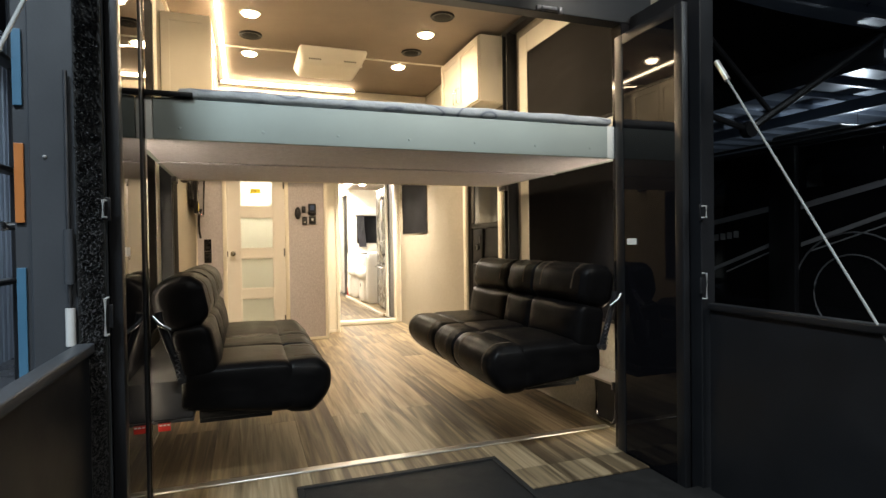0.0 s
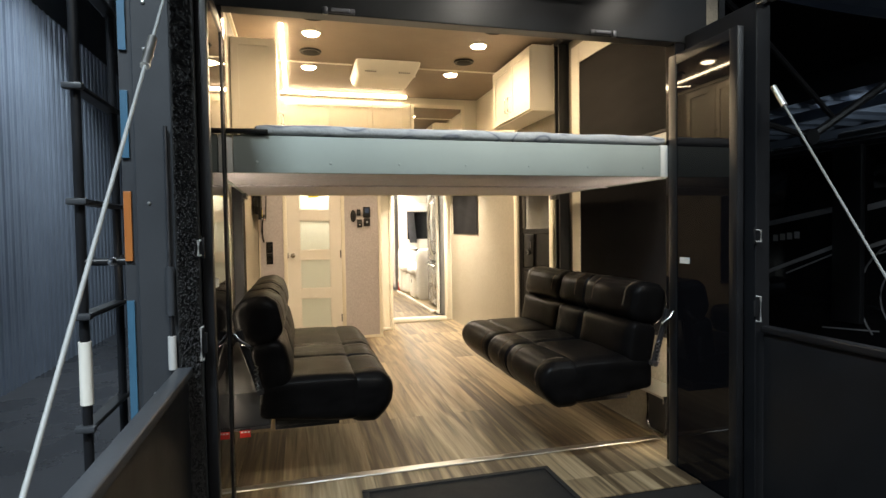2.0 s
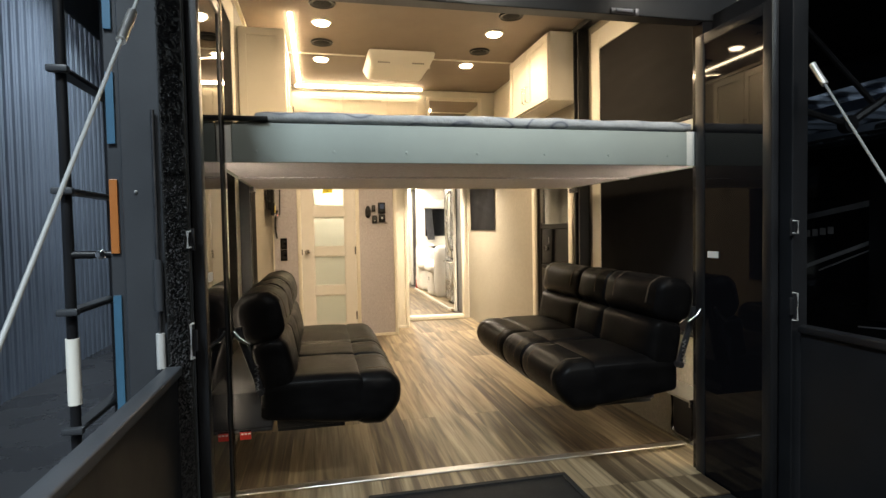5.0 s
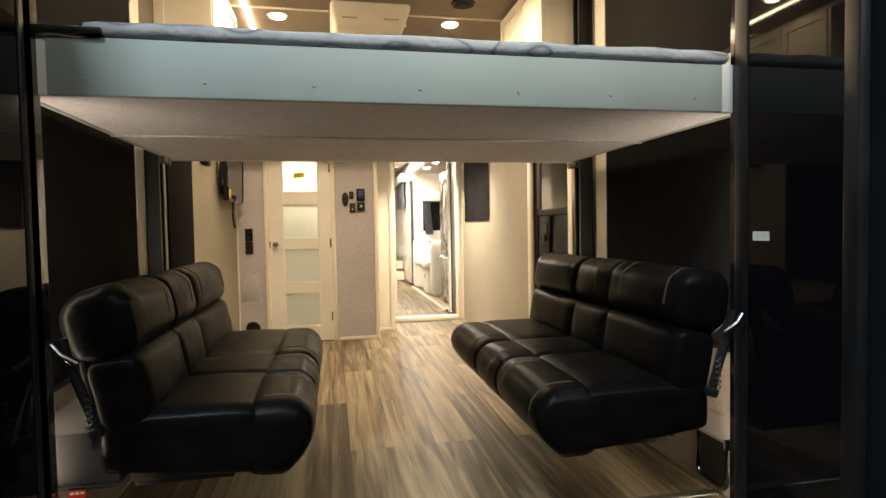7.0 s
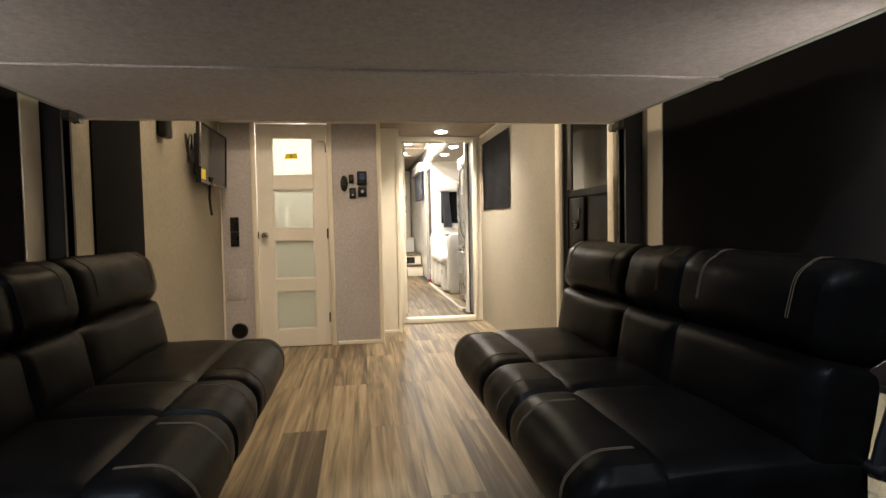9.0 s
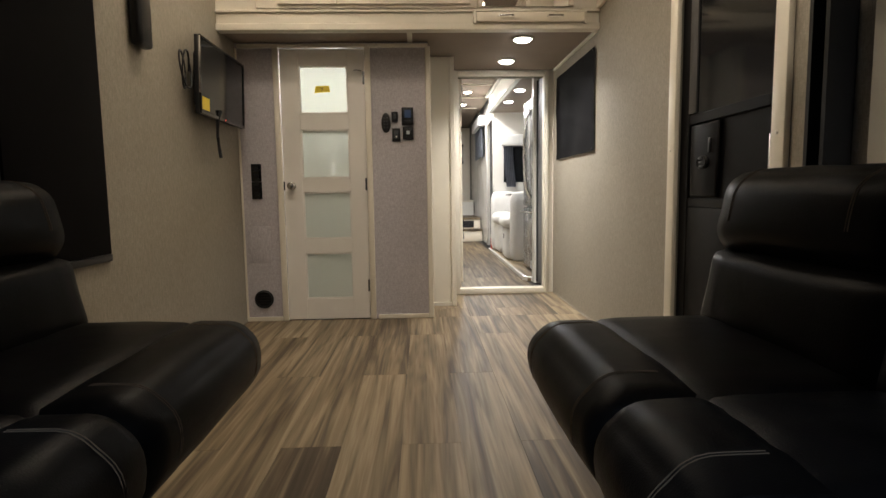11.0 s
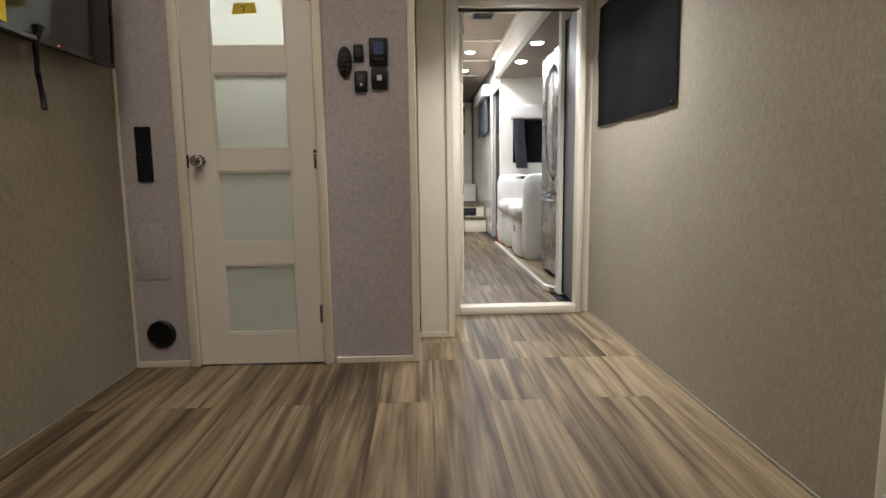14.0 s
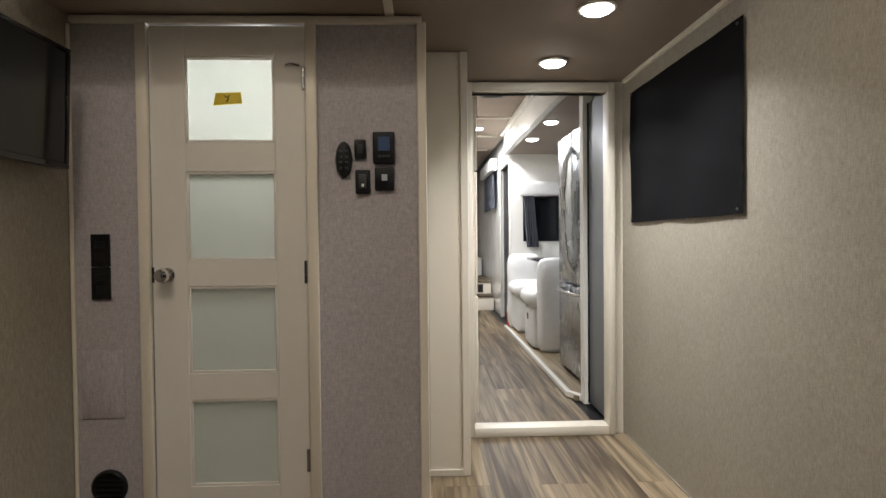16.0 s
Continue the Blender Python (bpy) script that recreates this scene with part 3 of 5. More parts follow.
part("rear_strip", box(-0.43, 1.88, 3.886, 3.906, 1.503, 1.53, 0.002), CREAM, bed, "pale edging strip")
part("deck_board", box(-0.40, 1.84, 2.45, 3.885, 1.60, 1.62), WHITEPLASTIC, bed)
for xx in (-0.24, 0.073, 0.383, 0.703, 1.024, 1.345, 1.66):
    part("screw", lathe([(0.006, 0.0), (0.005, 0.003), (0.0, 0.004)], (xx, 2.42, 1.552), (0, -1, 0), 10), SKIRT, bed)
mattress = thing("mattress", (0.74, 3.16, 1.62), "thin quilted mattress with grey ring pattern on the bunk", "mattress")
part("core", cushion(-0.32, 1.79, 2.449, 3.86, 1.621, 1.70, 0.03, (0, 0, 0.0), 9, 0.004, 5), TICKING, mattress)
part("quilted_top", cushion(-0.25, 1.80, 2.410, 3.87, 1.669, 1.720, 0.024, (0, 0, 0.010), 33, 0.009, 3), TICKING, mattress, "quilted ring-patterned top")


def channel_bar(xx, yy, sg, top):
    """One U-shaped steel channel, open towards the room."""
    back = xx - sg * 0.045
    w, d, t = 0.04, 0.08, 0.015
    plan = [(0, -w), (0, w), (d, w), (d, w - t), (0.012, w - t), (0.012, t - w), (d, t - w), (d, -w)]
    bm = bmesh.new()
    rings = [[bm.verts.new((back + sg * a, yy + b, z)) for a, b in plan] for z in (0.45, top)]
    for k in range(8):
        bm.faces.new((rings[0][k], rings[0][(k + 1) % 8], rings[1][(k + 1) % 8], rings[1][k]))
    bm.faces.new(rings[0][::-1])
    bm.faces.new(rings[1])
    bmesh.ops.recalc_face_normals(bm, faces=bm.faces[:])
    return bm


def back_edge(xx, sg, side):
    """One face of a rail's head bar, side 0 the lower x."""
    return sorted((xx - sg * 0.04, xx + sg * 0.03))[side]


for xx, sg in ((-0.455, 1), (1.925, -1)):
    for yy in ((3.74,) if sg > 0 else (3.865,)):
        rail = thing("bunk_lift_rail", (xx, yy, 0.5), "black steel lift rail screwed to the wall", "rail", "bunk lift rails")
        part("channel", channel_bar(xx, yy, sg, 1.62 if sg > 0 else 2.66), BLACKPAINT, rail)
        if sg < 0:
            part("head_bar", box(back_edge(xx, sg, 0), back_edge(xx, sg, 1), yy - 0.42, yy + 0.06, 2.662, 2.70, 0.004), BLACKPAINT, rail, "black cross bar under the ceiling")
        part("belt", box(xx - 0.012, xx + 0.012, yy - 0.01, yy + 0.01, 1.53, 1.61 if sg > 0 else 2.62, 0.002), RUBBER, rail)
        part("carriage", boxes([(xx - 0.03 + sg * 0.03, xx + 0.03 + sg * 0.03, yy - 0.03, yy + 0.07, 1.475, 1.53)], 0.006), STEEL, rail, "steel carriage under the bunk corner")
        part("pulley", lathe([(0.0, -0.012), (0.022, -0.012), (0.018, 0.0), (0.022, 0.012), (0.0, 0.012)], (xx + sg * 0.05, yy + 0.06, 1.49), (1, 0, 0), 16), STEEL, rail)
part("corner_bar", box(-0.47, -0.19, 2.40, 2.44, 1.674, 1.692, 0.003), BLACKPAINT, bed, "black corner bar")

# blackout covers on the side windows
for x0, x1, ya, yb, spans in ((XL, XL + 0.014, 2.47, 3.56, ((0.62, 2.47),)), (XR - 0.014, XR, 2.47, 3.64, ((1.80, 2.465), (0.62, 1.70)))):
    for za, zb in spans:
        sh = thing("window_blind", ((x0 + x1) / 2, (ya + yb) / 2, za), "dark blackout shade over the large side window", "window blind", "large window blinds")
        face = x1 if x0 == XL else x0
        bm = bmesh.new()
        for v in bmesh.ops.create_grid(bm, x_segments=24, y_segments=30, size=0.5)["verts"]:
            u, w = v.co.x + 0.5, v.co.y + 0.5
            sag = 0.004 * noise.noise(Vector((u * 3, w * 7 + za, 0.4))) + 0.002 * noise.noise(Vector((u * 9, w * 16, 2.0)))
            v.co = Vector((face + (sag if x0 == XL else -sag), ya + u * (yb - ya), za + w * (zb - za)))
        bmesh.ops.solidify(bm, geom=bm.faces[:], thickness=0.003)
        # The upper blind's browner cloth carries lamplight in its colour; lower ones stay black.
        part("fabric", bm, BLIND_LIT if za > 1 else BLACKFAB, sh)
        part("hem_bar", box(face - 0.006, face + 0.006, ya, yb, za - 0.016, za + 0.004, 0.003), BLACK, sh)
        edge = 0.006 if x0 == XL else -0.006
        fa, fb = min(face, face + edge), max(face, face + edge)
        rim = [(fa, fb, yb + 0.002, yb + 0.12, za - 0.02, zb + 0.14)]
        if zb > 2:
            rim.append((fa, fb, ya, yb + 0.001, zb + 0.004, zb + 0.14))
        if za > 1:
            rim.append((fa, fb, ya, yb + 0.001, za - 0.075, za - 0.018))
        part("frame", boxes(rim, 0.002), CREAM, sh, "pale window surround")
strip = thing("window_blind", (XL, 4.38, 0.65), "narrow black blackout panel on the linen wall", "window blind")
part("fabric", box(XL, XL + 0.012, 4.105, 4.665, 0.69, 1.98, 0.003), BLACKFAB, strip)
part("hem_bar", box(XL, XL + 0.016, 4.105, 4.665, 0.66, 0.689, 0.004), BLACK, strip)
cover = thing("window_cover", (XR, 6.63, 1.2), "black creased blackout cover stuck on the linen wall", "window cover")
bm = bmesh.new()
grid = bmesh.ops.create_grid(bm, x_segments=30, y_segments=22, size=0.5)["verts"]
for v in grid:
    u, w = v.co.x, v.co.y
    yy, zz = 6.113 + (u + 0.5) * 1.05, 1.195 + (w + 0.5) * 0.685
    fold = 0.006 * noise.noise(Vector((u * 4, w * 4, 0.3))) + 0.005 * math.exp(-((w + 0.1 - 0.35 * u) / 0.03) ** 2)
    v.co = Vector((XR - 0.012 - fold, yy + 0.0015 * noise.noise(Vector((w * 5, 2, 0))), zz + 0.0025 * noise.noise(Vector((u * 5, 0, 5)))))
bmesh.ops.solidify(bm, geom=bm.faces[:], thickness=0.004)
part("fabric", bm, BLACKFAB, cover)
for yy, zz in ((6.14, 1.21), (7.14, 1.215), (6.14, 1.86), (7.14, 1.865)):
    part("snap", lathe([(0.006, 0), (0.005, 0.004), (0.0, 0.005)], (XR - 0.016, yy, zz), (-1, 0, 0), 10), STEEL, cover)

# bathroom door with four frosted panes
door = tagged(thing("bathroom_door", (0.1, YB, 0.0), "off-white bathroom door with four frosted glass panes", "door"), kind="structure")
panes = [(1.496, 1.826), (1.038, 1.382), (0.600, 0.938), (0.157, 0.496)]
y0, y1 = YB - 0.004, YB + 0.032
rails = [(DX0, -0.060, y0, y1, 0.006, DZ), (0.284, DX1, y0, y1, 0.006, DZ)]
edges = [0.006] + [v for p in reversed(panes) for v in p] + [DZ]
rails += [(-0.060, 0.284, y0, y1, a, b) for a, b in zip(edges[::2], edges[1::2])]
part("leaf", boxes(rails, 0.002), DOORPAINT, door, "", False)
for a, b in panes:
    p = part("pane", box(-0.066, 0.290, YB + 0.010, YB + 0.016, a - 0.006, b + 0.006), FROST, door, "frosted glass pane", False)
    part("bead", boxes([(-0.060, -0.050, y0 + 0.003, YB + 0.009, a, b), (0.274, 0.284, y0 + 0.003, YB + 0.009, a, b), (-0.050, 0.274, y0 + 0.003, YB + 0.009, a, a + 0.010), (-0.050, 0.274, y0 + 0.003, YB + 0.009, b - 0.010, b)], 0.002), DOORPAINT, door)
knob = part("knob", lathe([(0.028, 0.0), (0.028, 0.006), (0.012, 0.010), (0.011, 0.030), (0.022, 0.036), (0.028, 0.050), (0.024, 0.064), (0.010, 0.069), (0.0, 0.070)], (-0.135, y0, 0.985), (0, -1, 0)), CHROME, door, "brushed chrome round knob")
part("latch_plate", box(-0.199, -0.186, y0 - 0.003, y0 + 0.02, 0.955, 1.015, 0.001), BLACKPAINT, door, "dark strike plate")
for zz in (1.74, 0.99, 0.25):
    part("hinge", boxes([(0.389, 0.403, y0 - 0.006, y0 + 0.01, zz - 0.045, zz + 0.045)], 0.003), STAINLESS, door, "steel butt hinge")
part("hook", tube([(0.33, y0 - 0.004, 1.79), (0.345, y0 - 0.014, 1.795), (0.385, y0 - 0.016, 1.785)], 0.004), STAINLESS, door, "steel hook catch")
tape = thing("tape_piece", (0.10, YB, 1.65), "torn yellow tape scrap stuck on the frosted pane", "tape")
bm = box(0.050, 0.154, YB + 0.0075, YB + 0.0095, 1.643, 1.690)
for v in bm.verts:
    v.co.x += (v.co.z - 1.666) * (0.25 if v.co.x < 0.1 else -0.12)
    v.co.z += 0.06 * (v.co.x - 0.1) * (1 if v.co.z < 1.66 else 0.4)
part("strip", bm, YELLOW, tape, "", False)
part("mark", tube([(0.088, YB + 0.007, 1.678), (0.098, YB + 0.007, 1.670), (0.108, YB + 0.007, 1.680), (0.104, YB + 0.007, 1.666), (0.096, YB + 0.007, 1.652)], 0.0022, 6), BLACK, tape, "dark pen mark")

# controls on the grey wall
def plate(name, x0, x1, z0, z1, label, category, deep=0.018):
    t = thing(name, ((x0 + x1) / 2, YB, z0), label, category)
    part("body", box(x0, x1, YB - deep, YB, z0, z1, 0.006, 3), BLACK, t)
    return t


remote = thing("remote_control", (0.548, YB, 1.36), "oval black remote control in a wall holder", "remote control")
bm = lathe([(0.0, 0.0), (0.034, 0.0), (0.036, 0.010), (0.030, 0.020), (0.0, 0.022)], (0, 0, 0), (0, -1, 0), 32)
part("body", shift(bm, pose(0.549, YB, 1.425) @ Matrix.Diagonal((0.92, 1, 1.95, 1))), BLACK, remote)
for i in range(4):
    for k in (-1, 1):
        part("button", box(0.549 + k * 0.011 - 0.006, 0.549 + k * 0.011 + 0.006, YB - 0.025, YB - 0.020, 1.385 + i * 0.022, 1.395 + i * 0.022, 0.002), CHARCOAL, remote)
sw1 = plate("wall_switch", 0.590, 0.634, 1.428, 1.503, "small black rocker switch on the wall", "switch")
part("rocker", box(0.602, 0.622, YB - 0.024, YB - 0.017, 1.448, 1.484, 0.003), CHARCOAL, sw1)
sw2 = plate("wall_switch", 0.592, 0.650, 1.292, 1.386, "black rounded wall switch with a white marker", "switch")
part("slot", box(0.607, 0.635, YB - 0.022, YB - 0.017, 1.312, 1.368, 0.003), CHARCOAL, sw2)
part("marker", box(0.617, 0.627, YB - 0.026, YB - 0.021, 1.318, 1.330, 0.001), WHITEPLASTIC, sw2)
ctl = plate("control_panel", 0.662, 0.746, 1.408, 1.532, "black control panel with a dim blue display", "control panel", 0.022)
part("display", box(0.683, 0.727, YB - 0.0235, YB - 0.0215, 1.458, 1.512, 0.0), SCREENGLOW, ctl, "dim blue display", False)
part("button_row", boxes([(0.683 + i * 0.016, 0.694 + i * 0.016, YB - 0.0245, YB - 0.0215, 1.432, 1.441) for i in range(3)]), CHARCOAL, ctl, "", False)
thm = plate("thermostat", 0.668, 0.744, 1.305, 1.395, "black square wall thermostat with a pale display", "thermostat", 0.02)
part("display", box(0.695, 0.717, YB - 0.0245, YB - 0.0228, 1.342, 1.366), PALEBLUE, thm, "pale display", False)
part("dial", lathe([(0.030, 0.0), (0.030, 0.002), (0.027, 0.003)], (0.706, YB - 0.0195, 1.354), (0, -1, 0)), BLACK, thm)
for n, (za, zb) in enumerate(((1.020, 1.145), (0.893, 1.017))):
    o = thing("power_outlet", (-0.387, YB, za), "glossy black power outlet plate on the linen wall", "outlet", "stacked outlets")
    part("plate", box(-0.423, -0.351, YB - 0.010, YB, za, zb, 0.003), BLACKGLOSS, o)
    part("socket", boxes([(-0.404, -0.370, YB - 0.0125, YB - 0.0095, za + 0.025, za + 0.052), (-0.404, -0.370, YB - 0.0125, YB - 0.0095, za + 0.072, za + 0.099)], 0.001), BLACK, o)
acc = thing("access_panel", (-0.388, YB, 0.43), "papered access hatch flush in the grey wall", "access panel")
part("hatch", box(-0.468, -0.308, YB - 0.006, YB, 0.432, 0.698, 0.002), WALL_GREY, acc)
vent = thing("floor_vent", (-0.372, YB, 0.09), "round black air vent low on the wall", "vent")
part("rim", lathe([(0.068, 0.0), (0.068, 0.010), (0.060, 0.016), (0.055, 0.010), (0.055, 0.002)], (-0.372, YB, 0.163), (0, -1, 0), 36), BLACK, vent)
for i in range(6):
    zz = 0.163 - 0.05 + i * 0.02
    hw = math.sqrt(0.0565 ** 2 - (zz - 0.163) ** 2)
    part("slat", shift(box(-hw, hw, -0.004, 0.004, -0.0015, 0.0015), pose(-0.372, YB - 0.008, zz, 35, 0, 0)), BLACK, vent)

# television on an arm by the corner
tv = thing("television", (-0.42, 5.87, 1.37), "flat black television on a wall arm with a yellow sticker", "television")
tilt = pose(-0.412, 5.875, 1.588, 0, 2, 0)
casing = part("casing", shift(box(-0.024, -0.001, -0.376, 0.376, -0.213, 0.213, 0.006, 3), tilt), BLACK, tv)
part("rear_housing", shift(box(-0.062, -0.025, -0.30, 0.30, -0.16, 0.14, 0.012, 3), tilt), BLACK, casing)
part("bezel", shift(boxes([(0.0, 0.012, -0.376, 0.376, -0.213, -0.192), (0.0, 0.012, -0.376, 0.376, 0.198, 0.213), (0.0, 0.012, -0.376, -0.361, -0.192, 0.198), (0.0, 0.012, 0.361, 0.376, -0.192, 0.198)], 0.003), tilt), BLACKGLOSS, tv)
part("screen", shift(box(0.0, 0.006, -0.361, 0.361, -0.192, 0.198), tilt), DARKGLASS, tv, "dark glossy screen", False)
part("sticker", shift(box(0.0062, 0.0082, -0.350, -0.245, -0.185, -0.115), tilt), YELLOW, tv, "yellow energy sticker", False)
part("standby_light", shift(lathe([(0.003, 0.0), (0.002, 0.002)], (0.012, 0.0, -0.203), (1, 0, 0), 8), tilt), REDGLOW, tv)
part("chrome_edge", shift(box(0.002, 0.013, -0.381, -0.3765, -0.10, 0.205, 0.002), tilt), CHROME, tv, "bright chrome edge")
mount = thing("tv_bracket", (XL, 5.85, 1.5), "black folding wall arm behind the television", "bracket")
part("wall_plate", box(XL, XL + 0.012, 5.76, 5.94, 1.50, 1.70, 0.003), BLACKPAINT, mount)
part("arm", box(XL + 0.012, -0.4755, 5.81, 5.89, 1.56, 1.63, 0.003), BLACKPAINT, mount)
cable = thing("tv_cable", (-0.42, 5.65, 1.2), "loose black cable hanging below the television", "cable")
part("loop", tube([(-0.40, 5.78, 1.43), (-0.42, 5.77, 1.36), (-0.425, 5.775, 1.27), (-0.42, 5.78, 1.20), (-0.41, 5.77, 1.15)], 0.010), BLACK, cable)
coil = thing("tv_cable", (-0.46, 5.1, 1.5), "coiled black cables behind the television", "cable")
part("coil", tube([(-0.465 + 0.02 * math.sin(a * 0.7), 5.44 + 0.06 * math.cos(a), 1.60 + 0.10 * math.sin(a)) for a in [i * 0.35 for i in range(38)]], 0.005, 8), BLACK, coil)
soundbar = thing("wall_speaker", (XL, 4.98, 1.62), "slim black speaker bar on the linen wall", "speaker")
part("body", box(XL + 0.002, XL + 0.06, 4.94, 5.06, 1.60, 1.965, 0.02, 3), BLACK, soundbar)

# side entry door seen from inside
ent = tagged(thing("entry_door", (XR + 0.05, 4.55, 0.0), "black screen entry door with a window and latch panel", "door"), kind="structure")
part("leaf", boxes([(XR + 0.02, XR + 0.06, 4.17, 4.883, 0.02, 1.90)], 0.004), ENTRYBLACK, ent)
part("frame", boxes([(XR + 0.008, XR + 0.022, 4.17, 4.22, 0.02, 1.90), (XR + 0.008, XR + 0.022, 4.80, 4.88, 0.02, 1.90), (XR + 0.008, XR + 0.022, 4.22, 4.80, 1.84, 1.90), (XR + 0.008, XR + 0.022, 4.22, 4.80, 1.20, 1.245), (XR + 0.008, XR + 0.022, 4.22, 4.80, 0.84, 0.88)], 0.004), ENTRYBLACK, ent)
part("pane", box(XR + 0.012, XR + 0.019, 4.22, 4.735, 1.245, 1.84), DARKGLASS, ent, "dark window pane", False)
part("shade", box(XR + 0.005, XR + 0.011, 4.735, 4.80, 1.25, 1.83, 0.001), LEDGE, ent, "grey window blind edge")
bm = box(XR + 0.004, XR + 0.019, 4.545, 4.778, 0.885, 1.198, 0.012, 3)
for v in bm.verts:
    if v.co.y < 4.6:
        v.co.y += 0.03 * math.sin((v.co.z - 0.885) / 0.313 * 2 * math.pi)
part("latch_panel", bm, ENTRYBLACK, ent, "moulded black latch panel")
latch = part("latch", shift(lathe([(0.040, 0.0), (0.041, 0.006), (0.032, 0.013), (0.024, 0.010), (0.0, 0.009)], (0, 0, 0), (-1, 0, 0), 24), pose(XR + 0.004, 4.655, 1.03) @ Matrix.Diagonal((1, 1.15, 0.72, 1))), ENTRYBLACK, ent, "black oval paddle latch")
for i in range(3):
    part("button", box(XR - 0.010, XR - 0.004, 4.64 + 0.004 * i, 4.668 + 0.004 * i, 1.012 + i * 0.016, 1.020 + i * 0.016, 0.002), STEEL, latch)
part("lock_slot", boxes([(XR - 0.002, XR + 0.005, 4.60, 4.612, 1.07, 1.13)], 0.002), STEEL, ent)
part("sill", box(XR - 0.035, XR + 0.02, 4.168, 4.871, 0.001, 0.016, 0.003), ALU, ent, "bare aluminium door sill")
part("lower_panel", box(XR + 0.010, XR + 0.019, 4.22, 4.80, 0.05, 0.84, 0.003), ENTRYBLACK, ent)
part("strike", box(XR - 0.006, XR + 0.006, 4.175, 4.20, 0.98, 1.10, 0.002), CHROME, ent, "chrome strike plate")
part("hinge", box(XR - 0.004, XR + 0.008, 4.172, 4.185, 1.66, 1.74, 0.002), CHROME, ent)
for zz in (0.15, 1.10, 1.80):
    for yy in (4.13, 4.912):
        part("screw_cap", lathe([(0.007, 0.0), (0.006, 0.003), (0.0, 0.004)], (XR - 0.024, yy, zz), (-1, 0, 0), 12), WHITEPLASTIC, bpy.data.objects["trim_entry"])

# low black hatch near the rear
hatch = thing("wall_hatch", (XR, 2.75, 0.02), "black framed cargo tie-down recess in the wall", "hatch")
rim = [(XR - 0.006, 2.75 + sy * 0.055 + 0.035 * math.cos(q), 0.148 + sz * 0.088 + 0.035 * math.sin(q))
       for sy, sz, q0 in ((1, 1, 0), (-1, 1, 90), (-1, -1, 180), (1, -1, 270)) for q in (radians(q0 + 15 * i) for i in range(7))]
part("frame", tube(rim + rim[:2], 0.010, 8), BLACKGLOSS, hatch, "rounded glossy black rim")
part("recess", box(XR - 0.006, XR - 0.001, 2.668, 2.832, 0.032, 0.264, 0.002), BLACK, hatch, "", False)
tag_ = thing("warning_label", (-0.34, 2.46, 0.33), "red and white warning label on the sofa tray", "label")
part("red_part", box(-0.345, -0.30, 2.460, 2.464, 0.345, 0.376), RED, tag_, "red field", False)
part("white_part", boxes([(-0.340 + i * 0.014, -0.330 + i * 0.014, 2.4585, 2.4598, 0.366, 0.372) for i in range(3)]), WHITEPLASTIC, tag_, "white print bars", False)
part("backing", box(-0.345, -0.30, 2.4642, 2.4655, 0.345, 0.383), BLACK, tag_, "", False)

# air conditioner and ceiling fittings
ac = thing("air_conditioner", (0.73, 5.25, ZC), "white plastic ceiling air conditioner with vents", "air conditioner")
bm = box(0.43, 1.03, 4.72, 5.40, 2.630, ZC - 0.001)
for v in bm.verts:
    if v.co.z < 2.68:
        v.co.x += 0.05 if v.co.x < 0.7 else -0.05
        v.co.y += 0.17 if v.co.y < 5.0 else -0.07
bmesh.ops.bevel(bm, geom=bm.edges[:], offset=0.03, segments=3, affect="EDGES", profile=0.5)
shell = part("shell", bm, WHITEPLASTIC, ac)
for k in (-1, 1):
    for i in range(6):
        xx = 0.73 + k * 0.15 + (i - 2.5) * 0.018
        part("vent_slot", shift(box(-0.004, 0.004, -0.004, 0.004, -0.02, 0.02), pose(xx, 4.845, 2.666, -57, 0, 0)), BLACK, shell, "", False)
part("knob", lathe([(0.014, 0.0), (0.012, 0.016), (0.0, 0.018)], (1.0, 5.0, 2.68), (1, 0, 0), 16), WHITEPLASTIC, ac)


def downlight(x, y, z, glow, group):
    t = thing("downlight", (x, y, z), "round recessed ceiling light, switched on", "ceiling light", group)
    part("trim_ring", lathe([(0.070, 0.0), (0.074, 0.004), (0.070, 0.010), (0.060, 0.011), (0.058, 0.004)], (x, y, z), (0, 0, -1), 28), WHITEPLASTIC, t, "white trim ring")
    part("diffuser", lathe([(0.059, 0.0), (0.059, 0.010), (0.050, 0.019), (0.030, 0.024), (0.0, 0.026)], (x, y, z), (0, 0, -1), 28), glow, t, "glowing diffuser")
    return t


for x, y in GARAGE_LIGHTS:
    downlight(x, y, ZC, LAMPGLOW, "garage ceiling lights")
for x, y in ALCOVE_LIGHTS:
    downlight(x, y, ZL, LAMPGLOW_N, "alcove ceiling lights")
for x, y in ((0.06, 3.85), (0.06, 4.64), (1.385, 3.85), (1.385, 4.66)):
    sp = thing("ceiling_speaker", (x, y, ZC), "round black ceiling speaker with a mesh grille", "speaker", "ceiling speakers")
    part("rim", lathe([(0.088, 0.0), (0.090, 0.006), (0.082, 0.014), (0.074, 0.010)], (x, y, ZC), (0, 0, -1), 32), BLACK, sp)
    part("grille", lathe([(0.075, 0.0), (0.074, 0.008), (0.05, 0.012), (0.0, 0.014)], (x, y, ZC), (0, 0, -1), 32), RUBBER, sp)
led = thing("led_strip", (0.45, 6.0, ZC - 0.03), "glowing warm LED tape under the ceiling edge", "light strip", "ceiling LED tapes")
part("tape", box(-0.20, 1.12, 5.99, 6.02, ZC - 0.016, ZC - 0.004), LEDGLOW, led, "", False)
part("profile", box(-0.22, 1.14, 6.02, 6.05, ZC - 0.03, ZC - 0.002, 0.002), WHITEPLASTIC, led)
